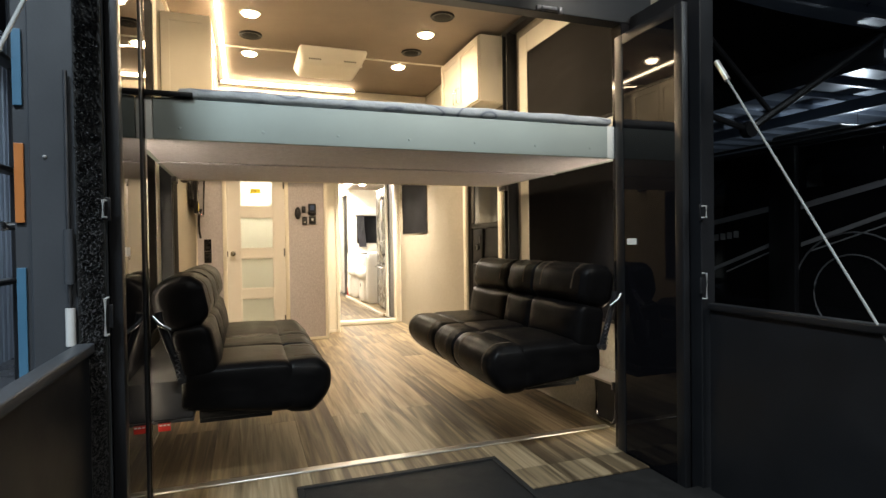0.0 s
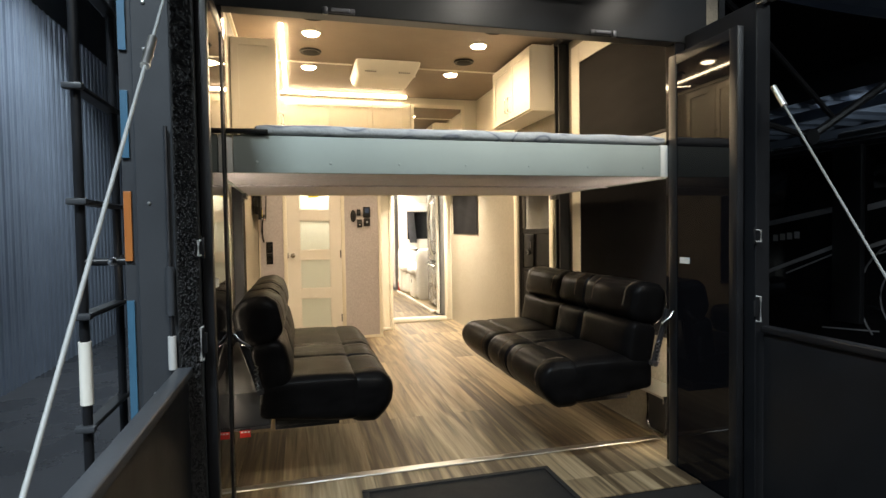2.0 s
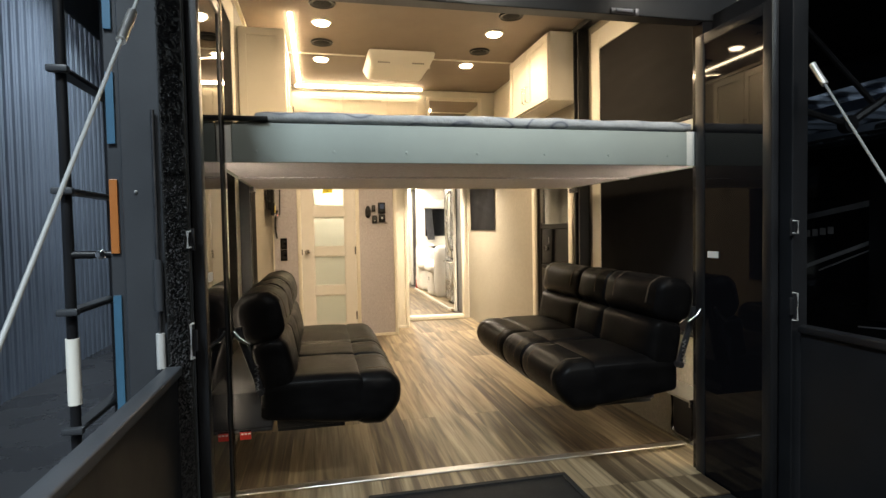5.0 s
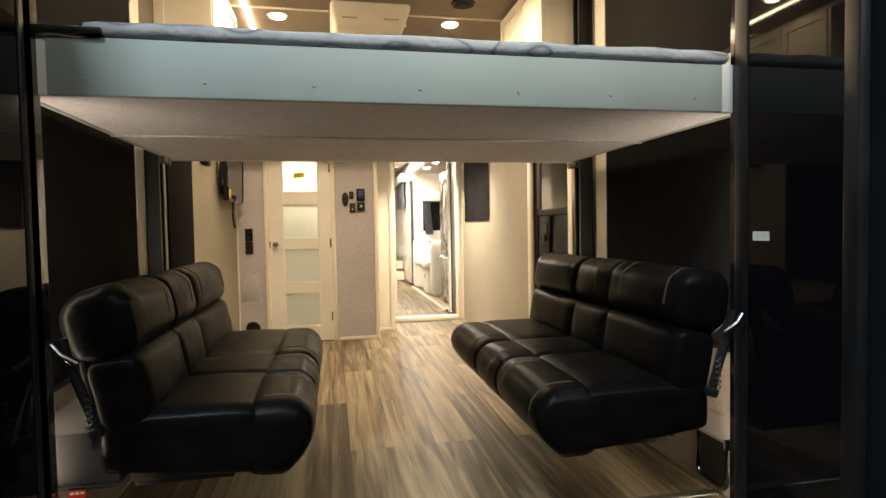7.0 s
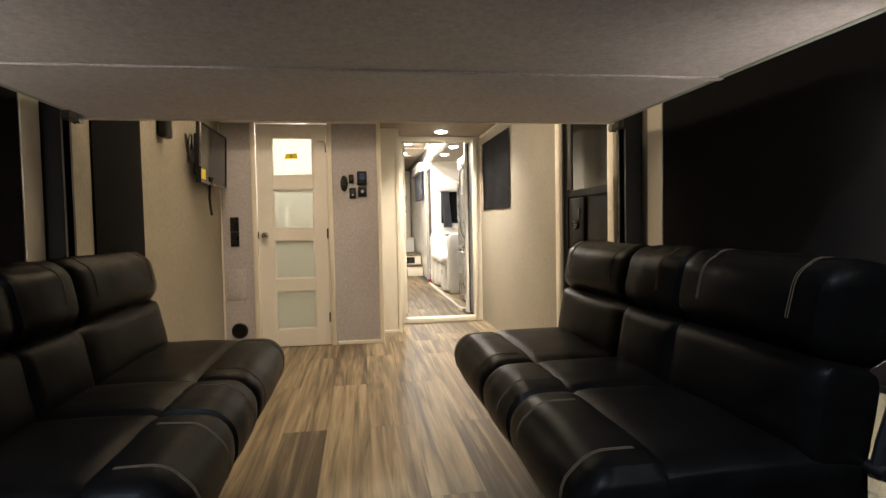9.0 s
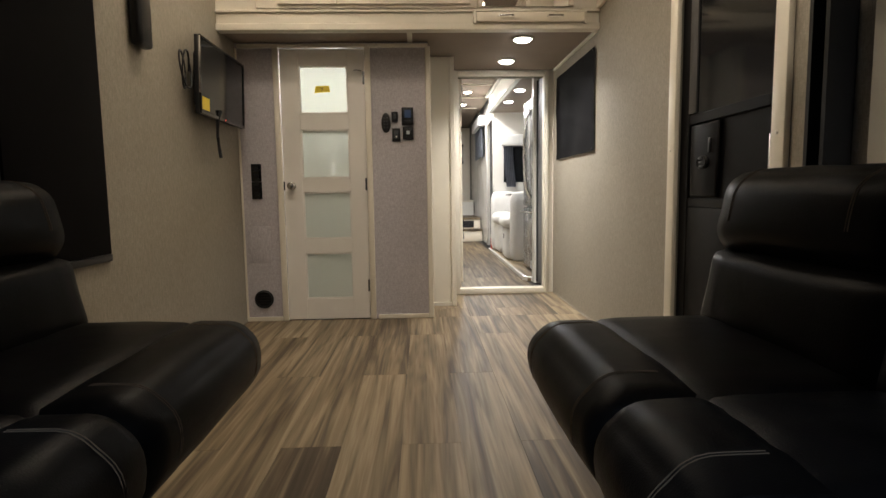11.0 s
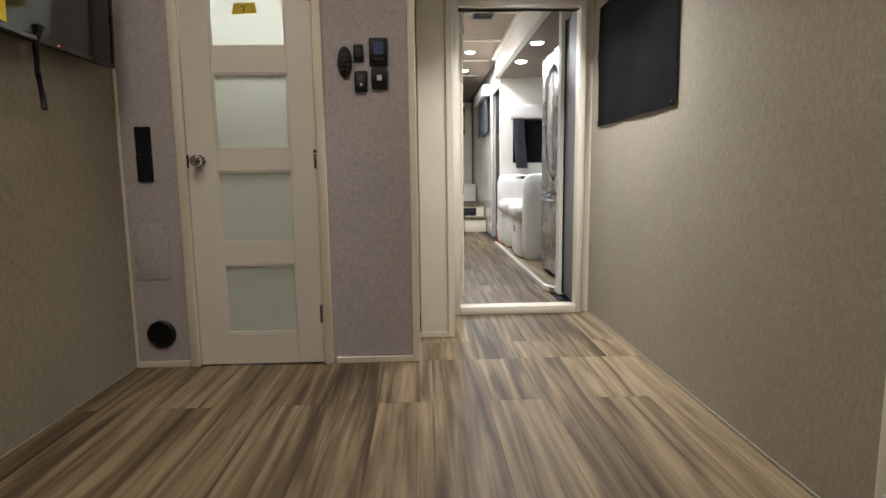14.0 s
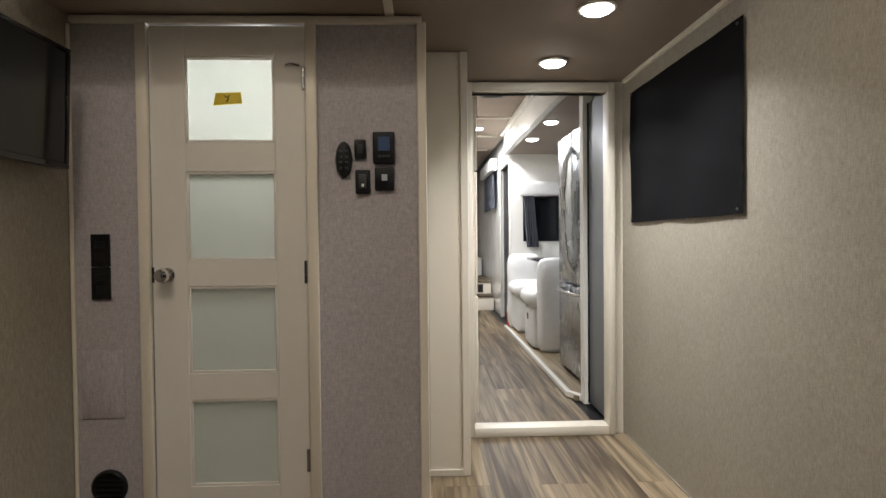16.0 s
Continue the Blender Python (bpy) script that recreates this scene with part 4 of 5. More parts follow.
led2 = thing("led_strip", (-0.16, 5.0, ZC - 0.016), "glowing warm LED tape along the ceiling", "light strip", "ceiling LED tapes")
part("tape", box(-0.172, -0.148, 4.05, 5.95, ZC - 0.016, ZC - 0.0045), LEDGLOW, led2, "", False)
part("profile", box(-0.176, -0.144, 4.04, 5.96, ZC - 0.004, ZC - 0.0005, 0.001), WHITEPLASTIC, led2)

# wall cabinets beside the bunk
lc = thing("wall_cabinet", (-0.35, 4.4, 1.99), "cream wall cabinet with a panelled end", "cabinet", "bunk wall cabinets")
part("body", boxes([(XL + 0.002, -0.215, 3.995, 4.80, 1.97, 2.60)], 0.003), CABINET, lc)
part("end_panel", shaker(XL + 0.004, -0.202, 1.975, 2.595, 3.975, 0.05), CABINET, lc, "", False)
for a, b in ((4.0, 4.395), (4.40, 4.80)):
    d = part("door", boxes([(-0.213, -0.195, a, a + 0.055, 1.98, 2.59), (-0.213, -0.195, b - 0.055, b, 1.98, 2.59), (-0.213, -0.195, a + 0.055, b - 0.055, 1.98, 2.035), (-0.213, -0.195, a + 0.055, b - 0.055, 2.535, 2.59), (-0.213, -0.204, a + 0.055, b - 0.055, 2.035, 2.535)]), CABINET, lc, "", False)
    part("handle", tube([(-0.195, b - 0.03, 2.03), (-0.165, b - 0.03, 2.035), (-0.165, b - 0.03, 2.155), (-0.195, b - 0.03, 2.16)], 0.005), CHROME, d, "chrome bar handle")
rc = thing("wall_cabinet", (1.84, 4.4, 2.185), "cream wall cabinet with two panelled doors and bar handles", "cabinet", "bunk wall cabinets")
part("body", boxes([(1.745, XR - 0.002, 4.0, 4.86, 2.185, ZC - 0.035)], 0.003), CABINET, rc)
for a, b, hy in ((4.005, 4.43, 4.40), (4.435, 4.855, 4.47)):
    d = part("door", boxes([(1.725, 1.744, a, a + 0.055, 2.195, 2.69), (1.725, 1.744, b - 0.055, b, 2.195, 2.69), (1.725, 1.744, a + 0.055, b - 0.055, 2.195, 2.25), (1.725, 1.744, a + 0.055, b - 0.055, 2.635, 2.69), (1.734, 1.744, a + 0.055, b - 0.055, 2.25, 2.635)]), CABINET, rc, "", False)
    part("handle", tube([(1.725, hy, 2.25), (1.695, hy, 2.255), (1.695, hy, 2.375), (1.725, hy, 2.38)], 0.005), CHROME, d, "chrome bar handle")
loft = thing("loft_cabinet", (0.45, 6.06, 2.12), "row of three cream panelled cupboard doors on the loft front", "cabinet")
part("carcass", boxes([(-0.24, 1.17, 6.052, 6.068, 2.11, 2.68)], 0.002), CABINET, loft)
for a, b in ((-0.10, 0.275), (0.285, 0.74), (0.75, 1.13)):
    d = part("door", shaker(a, b, 2.13, 2.655, 6.03, 0.05), CABINET, loft, "", False)
mir = thing("wall_mirror", (1.49, 6.05, 2.12), "rectangular mirror in a cream frame on the loft front", "mirror")
part("frame", boxes([(1.18, 1.215, 6.04, 6.068, 2.12, 2.665), (1.77, 1.805, 6.04, 6.068, 2.12, 2.665), (1.215, 1.77, 6.04, 6.068, 2.63, 2.665)], 0.004), CABINET, mir)
part("glass", box(1.215, 1.77, 6.056, 6.066, 2.12, 2.63), MIRROR, mir, "mirror glass", False)
part("side_panel", box(1.955, XR - 0.002, 4.88, 6.045, 2.1, 2.705, 0.003), CABINET, loft)
dr = part("drawer", box(1.17, 1.87, 6.02, 6.049, 2.015, 2.075, 0.006), CABINET, loft, "shallow cream drawer")
for a, b in ((1.15, 1.169), (1.871, 1.89)):
    part("drawer_stile", box(a, b, 6.03, 6.049, 2.005, 2.083, 0.002), CREAM, loft)
for xx in (1.36, 1.68):
    part("handle", tube([(xx - 0.05, 6.02, 2.045), (xx - 0.045, 5.995, 2.045), (xx + 0.045, 5.995, 2.045), (xx + 0.05, 6.02, 2.045)], 0.005), CHROME, dr, "chrome handle")

# ---- rear patio doors, ramp deck and showroom ----
def patio_door(x, sg, label):
    """Tinted glass door folded open along the deck: glass faces the opening at x; sg points outwards."""
    d = tagged(thing("patio_door", (x, 2.15, -0.22), label, "door", "rear patio doors"), kind="structure")
    a, b = sorted((x, x + sg * 0.035))
    stile = [(a, b, 2.345, 2.405, -0.22, 2.12), (a, b, 1.935, 1.985, -0.22, 2.12), (a, b, 1.985, 2.345, 2.07, 2.12), (a, b, 1.985, 2.345, -0.22, -0.11)]
    part("frame", boxes(stile, 0.005, 2), BLACKPAINT, d)
    g0, g1 = sorted((x + sg * 0.006, x + sg * 0.018))
    part("glass", box(g0, g1, 1.98, 2.35, -0.115, 2.075), DOORGLASS, d, "dark mirror-like tinted glass", False)
    return d


pr = patio_door(1.80, 1, "black framed tinted glass patio door folded open beside the post")
part("label", box(1.7985, 1.8055, 2.25, 2.315, 1.06, 1.09), WHITEPLASTIC, pr, "small pale printed label", False)
pl = patio_door(-0.36, -1, "black framed tinted glass patio door folded open beside the brush seal")
part("label", box(-0.3655, -0.3585, 1.995, 2.055, 1.055, 1.085), WHITEPLASTIC, pl, "small pale printed label", False)

seal = thing("brush_seal", (-0.43, 1.9, -0.3), "fuzzy black pile seal along the trailer's rear edge", "seal")
bm = box(-0.467, -0.395, 1.885, 1.90, -0.3, 2.41)
part("backing", bm, RUBBER, seal)
bm = bmesh.new()
rng = random.Random(4)
for i in range(9000):
    px, pz = rng.uniform(-0.462, -0.400), rng.uniform(-0.29, 2.40)
    q = Vector((px + rng.uniform(-0.009, 0.009), 1.885 - rng.uniform(0.008, 0.020), pz + rng.uniform(-0.009, 0.009)))
    a, b_, c = (bm.verts.new((px - 0.0022, 1.886, pz)), bm.verts.new((px + 0.0022, 1.886, pz + 0.001)), bm.verts.new(q))
    bm.faces.new((a, b_, c))
me = bpy.data.meshes.new("bristle_strip")
bm.to_mesh(me)
bm.free()
me.materials.append(PILE)
pile = new("bristle_strip", me)
pile.parent, pile.matrix_parent_inverse = seal, Matrix.Translation(seal.location).inverted()
tagged(pile, "coarse black fibres", kind="stuff")

for zz, tall in ((1.20, 0.05), (0.88, 0.11)):
    for xx, sg in ((-0.392, 1), (1.862, -1)):
        h = part("latch", box(xx - 0.012, xx + 0.012, 1.893, 1.8995, zz - 0.035, zz + 0.035, 0.002), BLACKPAINT, bpy.data.objects["wall_rear_post" if sg > 0 else "wall_rear_post_right"], "small black latch plate")
        part("pull", tube([(xx, 1.893, zz + tall / 2), (xx - sg * 0.004, 1.872, zz + tall / 2), (xx - sg * 0.004, 1.872, zz - tall / 2), (xx, 1.893, zz - tall / 2)], 0.004), ZINC, h, "bent zinc pull")
slam = thing("slide_bolt", (-0.50, 1.88, 0.75), "long grey bolt rod on the rear post", "bolt")
part("rod", rod((-0.487, 1.886, 0.82), (-0.487, 1.886, 1.60), 0.006), STEEL, slam)
part("sleeve", rod((-0.487, 1.886, 0.98), (-0.487, 1.886, 1.14), 0.013), CHARCOAL, slam)
part("tip", rod((-0.487, 1.886, 0.80), (-0.487, 1.886, 0.91), 0.013), ZINC, slam)
for x, z, zz in ((1.90, 2.215, 1.87), (1.93, 2.215, 1.87), (1.86, 2.19, 1.86)):
    part("hinge_block", box(x - 0.014, x + 0.014, zz - 0.01, zz + 0.029, z, z + 0.022, 0.004), ALU, bpy.data.objects["wall_rear_post_right"], "bright aluminium block")
for zz in (2.0, 1.85, 0.3, 1.35, 0.72):
    part("screw", lathe([(0.006, 0.0), (0.005, 0.003), (0.0, 0.004)], (-0.545, 1.8995, zz), (0, -1, 0), 10), ALU, bpy.data.objects["wall_rear_post"], "bright screw head")

for x in (0.86, 1.75):
    fl = thing("rear_flood_light", (x, 1.80, 2.64), "small white exterior flood light above the rear opening", "exterior light", "rear flood lights")
    part("housing", box(x - 0.09, x + 0.09, 1.77, 1.90, 2.625, 2.69, 0.008), BLACKPAINT, fl)
    part("lens", box(x - 0.075, x + 0.075, 1.775, 1.84, 2.6185, 2.6245), glow_material("flood_lens", (0.92, 0.97, 1.0), 4.0), fl, "glowing lens", False)
structure("wall_rear_header", box(-0.468, 1.94, 1.90, 2.36, 2.60, 3.0), BLACKPAINT, "black header over the rear opening", "wall")

for x, flip in ((0.13, 1), (1.385, -1)):
    lt = thing("toggle_latch", (x, 2.355, 2.19), "clear plastic toggle latch on the black header", "latch", "header latches")
    part("plate", box(x - flip * 0.058, x + flip * 0.058, 2.352, 2.3615, 2.189, 2.213, 0.003), STEEL, lt)
    part("toggle", box(x - flip * 0.045, x + flip * 0.035, 2.343, 2.3515, 2.195, 2.208, 0.003), SILVER, lt, "pale toggle bar")
    part("keeper", box(x - flip * 0.0585, x - flip * 0.080, 2.346, 2.3615, 2.180, 2.214, 0.004), STEEL, lt)
for x in (1.905, -0.455):
    jl = thing("led_strip", (x, 2.45, 0.1), "glowing white LED tape on the inner side of the door frame", "light strip", "door frame LED tapes")
    part("profile", box(x - 0.016, x + 0.016, 2.4405, 2.449, 0.06, 1.41, 0.002), ALU, jl)
    part("tape", box(x - 0.008, x + 0.008, 2.4495, 2.454, 0.07, 1.39), LAMPGLOW_N, jl, "", False)

# coloured stripe at the trailer's corner
corner = structure("trim_corner_outer", box(-0.630, -0.5855, 1.9285, 1.95, ZG + 0.4, 3.0), CHARCOAL, "dark corner strip of the trailer with colour decals", "trim")
for z0, z1, m, lab in ((1.161, 1.391, ORANGE, "burnt orange decal"), (0.62, 1.03, BLUE, "petrol blue decal"), (1.50, 1.72, BLUE, "petrol blue decal"), (1.85, 2.45, BLUE, "petrol blue decal")):
    part("decal", box(-0.627, -0.604, 1.920, 1.9282, z0, z1, 0.001), m, corner, lab, False)

# boarding ladder on the outer side
lad = thing("ladder", (-0.8, 2.26, -0.3), "black tubular ladder on the trailer's outer side", "ladder")
for yy in (2.06, 2.46):
    part("rail", tube([(-0.80, yy, -0.35), (-0.80, yy, 3.05)], 0.016, 14), BLACKPAINT, lad)
for zz in (2.15, 1.755, 1.365, 0.97, 0.58, 0.18):
    r_ = part("rung", boxes([(-0.828, -0.772, 2.03, 2.49, zz - 0.010, zz + 0.008)], 0.006), BLACKPAINT, lad)
    part("end_cap", box(-0.832, -0.768, 2.022, 2.050, zz - 0.012, zz + 0.010, 0.005), CHARCOAL, r_)
part("grip", rod((-0.80, 2.06, 0.66), (-0.80, 2.06, 0.88), 0.021), WHITEPLASTIC, lad, "pale rubber grip sleeve")
for yy in (2.46, 2.06):
    br = part("standoff", tube([(-0.80, yy, 1.155), (-0.628, yy, 1.155)], 0.013), BLACKPAINT, lad)
    part("bolt", lathe([(0.016, 0), (0.014, 0.01), (0.0, 0.012)], (-0.70, yy - 0.014, 1.155), (0, -1, 0), 12), CHROME, br)

# deck rails, stay cables, mat
for x0, x1, lab in ((-0.475, -0.425, "black solid deck rail panel with a grey top bar"), (1.87, 1.92, "black solid deck rail panel with a black top bar")):
    rl = thing("deck_rail", ((x0 + x1) / 2, 0.3, -0.01), lab, "railing", "deck rails")
    part("panel", box(x0 + 0.015, x1 - 0.015, -1.2, 1.875, -0.008, 0.775), BLACKPAINT, rl)
    part("top_bar", box(x0, x1, -1.2, 1.878, 0.776, 0.806, 0.006, 3), CHARCOAL if x0 < 0 else BLACKPAINT, rl, "grey top bar" if x0 < 0 else "black top bar")
for a, b, n in (((-0.46, 1.90, 2.09), (-0.46, -0.02, 0.0), 0.168), ((1.885, 1.83, 1.83), (1.885, 0.70, -0.005), 0.03)):
    c = thing("stay_cable", b, "pale coated steel stay cable holding the deck", "cable", "deck stay cables")
    va, vb = Vector(a), Vector(b)
    part("cable", rod(a, b, 0.0065 if n > 0.2 else 0.0045), WHITEPLASTIC if n > 0.2 else CABLE_DULL, c)
    part("turnbuckle", rod(va.lerp(vb, n - 0.03), va.lerp(vb, n + 0.02), 0.012), ALU, c, "crimped metal sleeve")
mat_ = thing("door_mat", (0.66, 2.1, 0.0), "black rubber door mat with a raised border", "mat")
part("sheet", box(0.19, 1.15, 1.45, 2.515, 0.001, 0.008, 0.002), RUBBER, mat_)
part("border", boxes([(0.19, 1.15, 2.485, 2.515, 0.0085, 0.016), (0.19, 0.22, 1.45, 2.485, 0.0085, 0.016), (1.12, 1.15, 1.45, 2.485, 0.0085, 0.016)], 0.003), RUBBER, mat_)

# showroom shell
RIB_TOP = 4.9
structure("wall_showroom_upper", box(-4.3, -3.96, -14, 34, RIB_TOP, 6.5), CHARCOAL, "dark upper wall above the ribbed sheet", "wall")
bm = bmesh.new()
pts = []
yy = -14.0
while yy < 34:
    for dy, dx in ((0.0, 0.0), (0.075, 0.0), (0.08, 0.006), (0.095, 0.006), (0.10, 0.0), (0.155, 0.0), (0.17, 0.028), (0.195, 0.028), (0.21, 0.0)):
        pts.append((-4.0 + dx, yy + dy))
    yy += 0.21
lo = [bm.verts.new((x, y, ZG)) for x, y in pts]
hi = [bm.verts.new((x, y, RIB_TOP)) for x, y in pts]
for i in range(len(pts) - 1):
    bm.faces.new((lo[i], lo[i + 1], hi[i + 1], hi[i]))
structure("wall_showroom_side", bm, CORRUGATED, "grey-blue ribbed sheet metal showroom wall", "wall")
structure("wall_showroom_back", box(-4.4, 32, -14.2, -14, ZG, 6.5), CHARCOAL, "dark showroom end wall", "wall")
structure("wall_showroom_end", box(-4.4, 32, 34, 34.2, ZG, 6.5), CHARCOAL, "dark showroom end wall", "wall")
structure("wall_showroom_far", box(32, 32.2, -14, 34, ZG, 6.5), CHARCOAL, "dark showroom side wall", "wall")
structure("ceiling_showroom", boxes([(-4.4, 32.2, -14.2, 34.2, 6.5, 6.6)] + [(-4.0, 32, y * 1.5, y * 1.5 + 0.12, 6.3, 6.5) for y in range(-9, 22)] + [(x, x + 0.25, -14, 34, 5.85, 6.29) for x in (2.5, 9.0, 15.5, 22.0, 28.0)]), CORRUGATED, "pale ribbed showroom roof with purlins", "ceiling")
for x, y, watts, colour in SHOWROOM_LIGHTS:
    f = thing("showroom_light", (x, y, 5.66), "cool white hanging showroom light", "ceiling light", "showroom lights")
    part("housing", box(x - 0.62, x + 0.62, y - 0.17, y + 0.17, 5.66, 5.74, 0.01), WHITEPLASTIC, f)
    part("diffuser", box(x - 0.6, x + 0.6, y - 0.15, y + 0.15, 5.645, 5.658), glow_material("cool_diffuser", COOL, 6.0), f, "glowing diffuser", False)
    part("hanger", boxes([(x - 0.5, x - 0.49, y - 0.005, y + 0.005, 5.74, 6.5), (x + 0.49, x + 0.5, y - 0.005, y + 0.005, 5.74, 6.5)]), STEEL, f, "", False)

# globe and hanger for the added roof lamp
fill_fixture = thing("bay_light", (24.0, 16.0, 4.6), "added round cool white fill light hanging below the roof", "ceiling light")
part("globe", lathe([(0.0, -0.1), (0.06, -0.085), (0.1, 0.0), (0.06, 0.085), (0.0, 0.1)], (24.0, 16.0, 4.6)), glow_material("roof_fill_globe", COOL, 8.0), fill_fixture, "glowing globe")
part("hanger", rod((24.0, 16.0, 4.7), (24.0, 16.0, 6.5), 0.01), STEEL, fill_fixture)
bpy.data.objects["globe"].visible_shadow = False

# neighbouring trailer
nb = thing("parked_trailer", (6.6, 9.0, ZG), "large black travel trailer with silver stripes, parked alongside", "trailer")
NX = 5.6
part("body", box(NX, NX + 2.5, 3.2, 17.0, ZG + 0.65, 2.12, 0.08, 3), BLACKGLOSS, nb)
part("nose", shift(box(NX + 0.1, NX + 2.4, 1.8, 3.25, 0.5, 2.05, 0.25, 4), pose(0, 0, 0)), BLACKPAINT, nb)
def stripe(z_a, z_b, y_a, y_b, w):
    bm = bmesh.new()
    for (ya, za), (yb, zb) in (((y_a, z_a), (y_b, z_b)),):
        v = [bm.verts.new((NX - 0.006, y, z)) for y, z in ((ya, za), (yb, zb), (yb, zb + w), (ya, za + w))]
        u = [bm.verts.new((NX + 0.004, c.co.y, c.co.z)) for c in v]
        bm.faces.new(v)
        bm.faces.new(u[::-1])
        for k in range(4):
            bm.faces.new((v[k], v[(k + 1) % 4], u[(k + 1) % 4], u[k]))
    return bm
for row in ((1.225, 1.375, 5.60, 4.69, 0.062), (0.645, 0.985, 5.56, 4.66, 0.045), (0.655, 0.95, 5.30, 4.59, 0.016), (1.375, 1.60, 4.32, 3.25, 0.062), (0.975, 1.34, 4.32, 3.25, 0.045), (0.93, 1.22, 4.20, 3.35, 0.014), (0.085, 0.14, 4.82, 4.19, 0.014)):
    part("stripe", stripe(*row), SILVER, nb, "silver stripe", False)
for r, w in ((0.62, 0.010), (0.40, 0.008)):
    arc = [(NX - 0.004, 3.78 + r * math.cos(a), 0.50 + r * math.sin(a)) for a in (radians(-40 + 10 * i) for i in range(23))]
    part("arch_line", tube(arc, w, 6), PINSTRIPE, nb, "curved silver pinstripe")
for i in range(4):
    part("badge_bar", box(NX - 0.006, NX + 0.002, 5.42 - i * 0.1, 5.49 - i * 0.1, 1.045 + i * 0.012, 1.125 + i * 0.012, 0.0), SILVER, nb, "silver badge shape", False)
for yy in (9.4, 10.4):
    w = part("wheel", lathe([(0.0, -0.12), (0.36, -0.12), (0.38, -0.08), (0.38, 0.08), (0.36, 0.12), (0.0, 0.12)], (NX + 0.15, yy, ZG + 0.38), (1, 0, 0), 28), RUBBER, nb)
    part("rim", lathe([(0.22, 0.0), (0.22, 0.01), (0.05, 0.03), (0.0, 0.03)], (NX + 0.03, yy, ZG + 0.38), (-1, 0, 0), 24), ALU, w)
part("window", box(NX - 0.008, NX + 0.01, 3.5, 4.31, 1.60, 1.93, 0.003), DARKGLASS, nb)
part("slide_box", box(NX - 0.07, NX - 0.001, 4.34, 4.66, 0.2, 2.06, 0.012), BLACKPAINT, nb, "black slide-out edge")
part("roof_unit", box(NX + 0.6, NX + 1.5, 4.3, 5.2, 2.12, 2.34, 0.06, 3), CHARCOAL, nb, "low roof air conditioner")
part("roof_rail", rod((NX + 0.06, 3.3, 2.15), (NX + 0.06, 16.5, 2.15), 0.018), CHARCOAL, nb)
awn = thing("awning", (3.5, 3.0, 2.0), "dark stretched awning on folding arms beside the trailer", "awning")
bm = bmesh.new()
for v in bmesh.ops.create_grid(bm, x_segments=16, y_segments=12, size=0.5)["verts"]:
    u, w = v.co.x + 0.5, v.co.y + 0.5
    v.co = Vector((2.13 + u * 2.66, 3.0 + w * 4.2, 2.87 - 0.16 * u - 0.05 * math.sin(math.pi * u)))
bmesh.ops.solidify(bm, geom=bm.faces[:], thickness=0.004)
part("fabric", bm, BLACKFAB, awn)
part("roller", rod((4.82, 2.95, 2.70), (4.82, 7.25, 2.70), 0.05), BLACKPAINT, awn, "black roller tube")
part("valance", box(4.80, 4.806, 3.0, 7.2, 2.46, 2.66, 0.002), CHARCOAL, awn, "short hanging valance")
for yy in (3.0, 7.2):
    part("arm", tube([(3.38, yy, 1.85), (4.82, yy, 2.69)], 0.03, 8), BLACKPAINT, awn)
    part("lower_link", tube([(2.125, yy, 2.06), (2.8, yy, 1.98), (3.38, yy, 1.85)], 0.022, 8), BLACKPAINT, awn)
    part("strut", tube([(3.60, yy, 1.98), (3.05, yy, 2.45), (2.6, yy, 2.80)], 0.018, 8), BLACKPAINT, awn)
    part("knuckle", lathe([(0.0, -0.03), (0.055, -0.03), (0.06, 0.0), (0.055, 0.03), (0.0, 0.03)], (3.38, yy, 1.85), (0, 1, 0), 18), BLACKPAINT, awn)

# ---- living room seen through the passage ----
structure("wall_living_left", boxes([(0.6, 0.66, 7.38, 13.0, 0, 2.5)]), WHITEPAINT, "white wall of the living room", "wall")
structure("wall_living_right", boxes([(1.98, 2.03, 7.40, 7.90, 0, 2.5), (1.955, 2.02, 11.085, 11.2, 0, 2.5), (1.95, 2.02, 12.0, 16.0, 0, 2.5), (1.95, 2.02, 11.2, 12.0, 2.08, 2.5)]), WHITEPAINT, "white wall of the living room", "wall")
structure("wall_living_end", box(0.6, 2.1, 16.0, 16.06, 0, 2.5), WHITEPAINT, "white end wall of the upper room", "wall")
structure("ceiling_living", boxes([(0.6, 1.90, 7.38, 16.0, 2.42, 2.47)]), TAUPE, "taupe living room ceiling with battens", "ceiling")
vt = thing("ceiling_vent", (1.49, 9.2, 2.42), "dark slatted air vent in the living room ceiling", "vent")
part("frame", box(1.40, 1.60, 9.05, 9.35, 2.408, 2.4195, 0.003), CHARCOAL, vt)
for i in range(5):
    part("slat", box(1.415, 1.585, 9.075 + i * 0.055, 9.095 + i * 0.055, 2.402, 2.4075), BLACK, vt, "", False)
structure("trim_living_ceiling", boxes([(0.66, 1.805, y, y + 0.04, 2.405, 2.419) for y in (8.03, 9.11, 10.19, 11.28, 12.37)]), CREAM, "cream ceiling battens", "trim")
structure("slide_fascia", boxes([(1.86, 1.905, 7.80, 11.1, 2.14, 2.42), (1.81, 1.86, 7.80, 11.1, 2.375, 2.42), (1.842, 1.86, 7.80, 11.1, 2.14, 2.165)], 0.004), WHITEPAINT, "glossy white fascia over the slide-out", "trim")
structure("ceiling_slide", box(1.905, 2.95, 7.945, 11.1, 2.14, 2.18), TAUPE, "taupe slide-out ceiling", "ceiling")
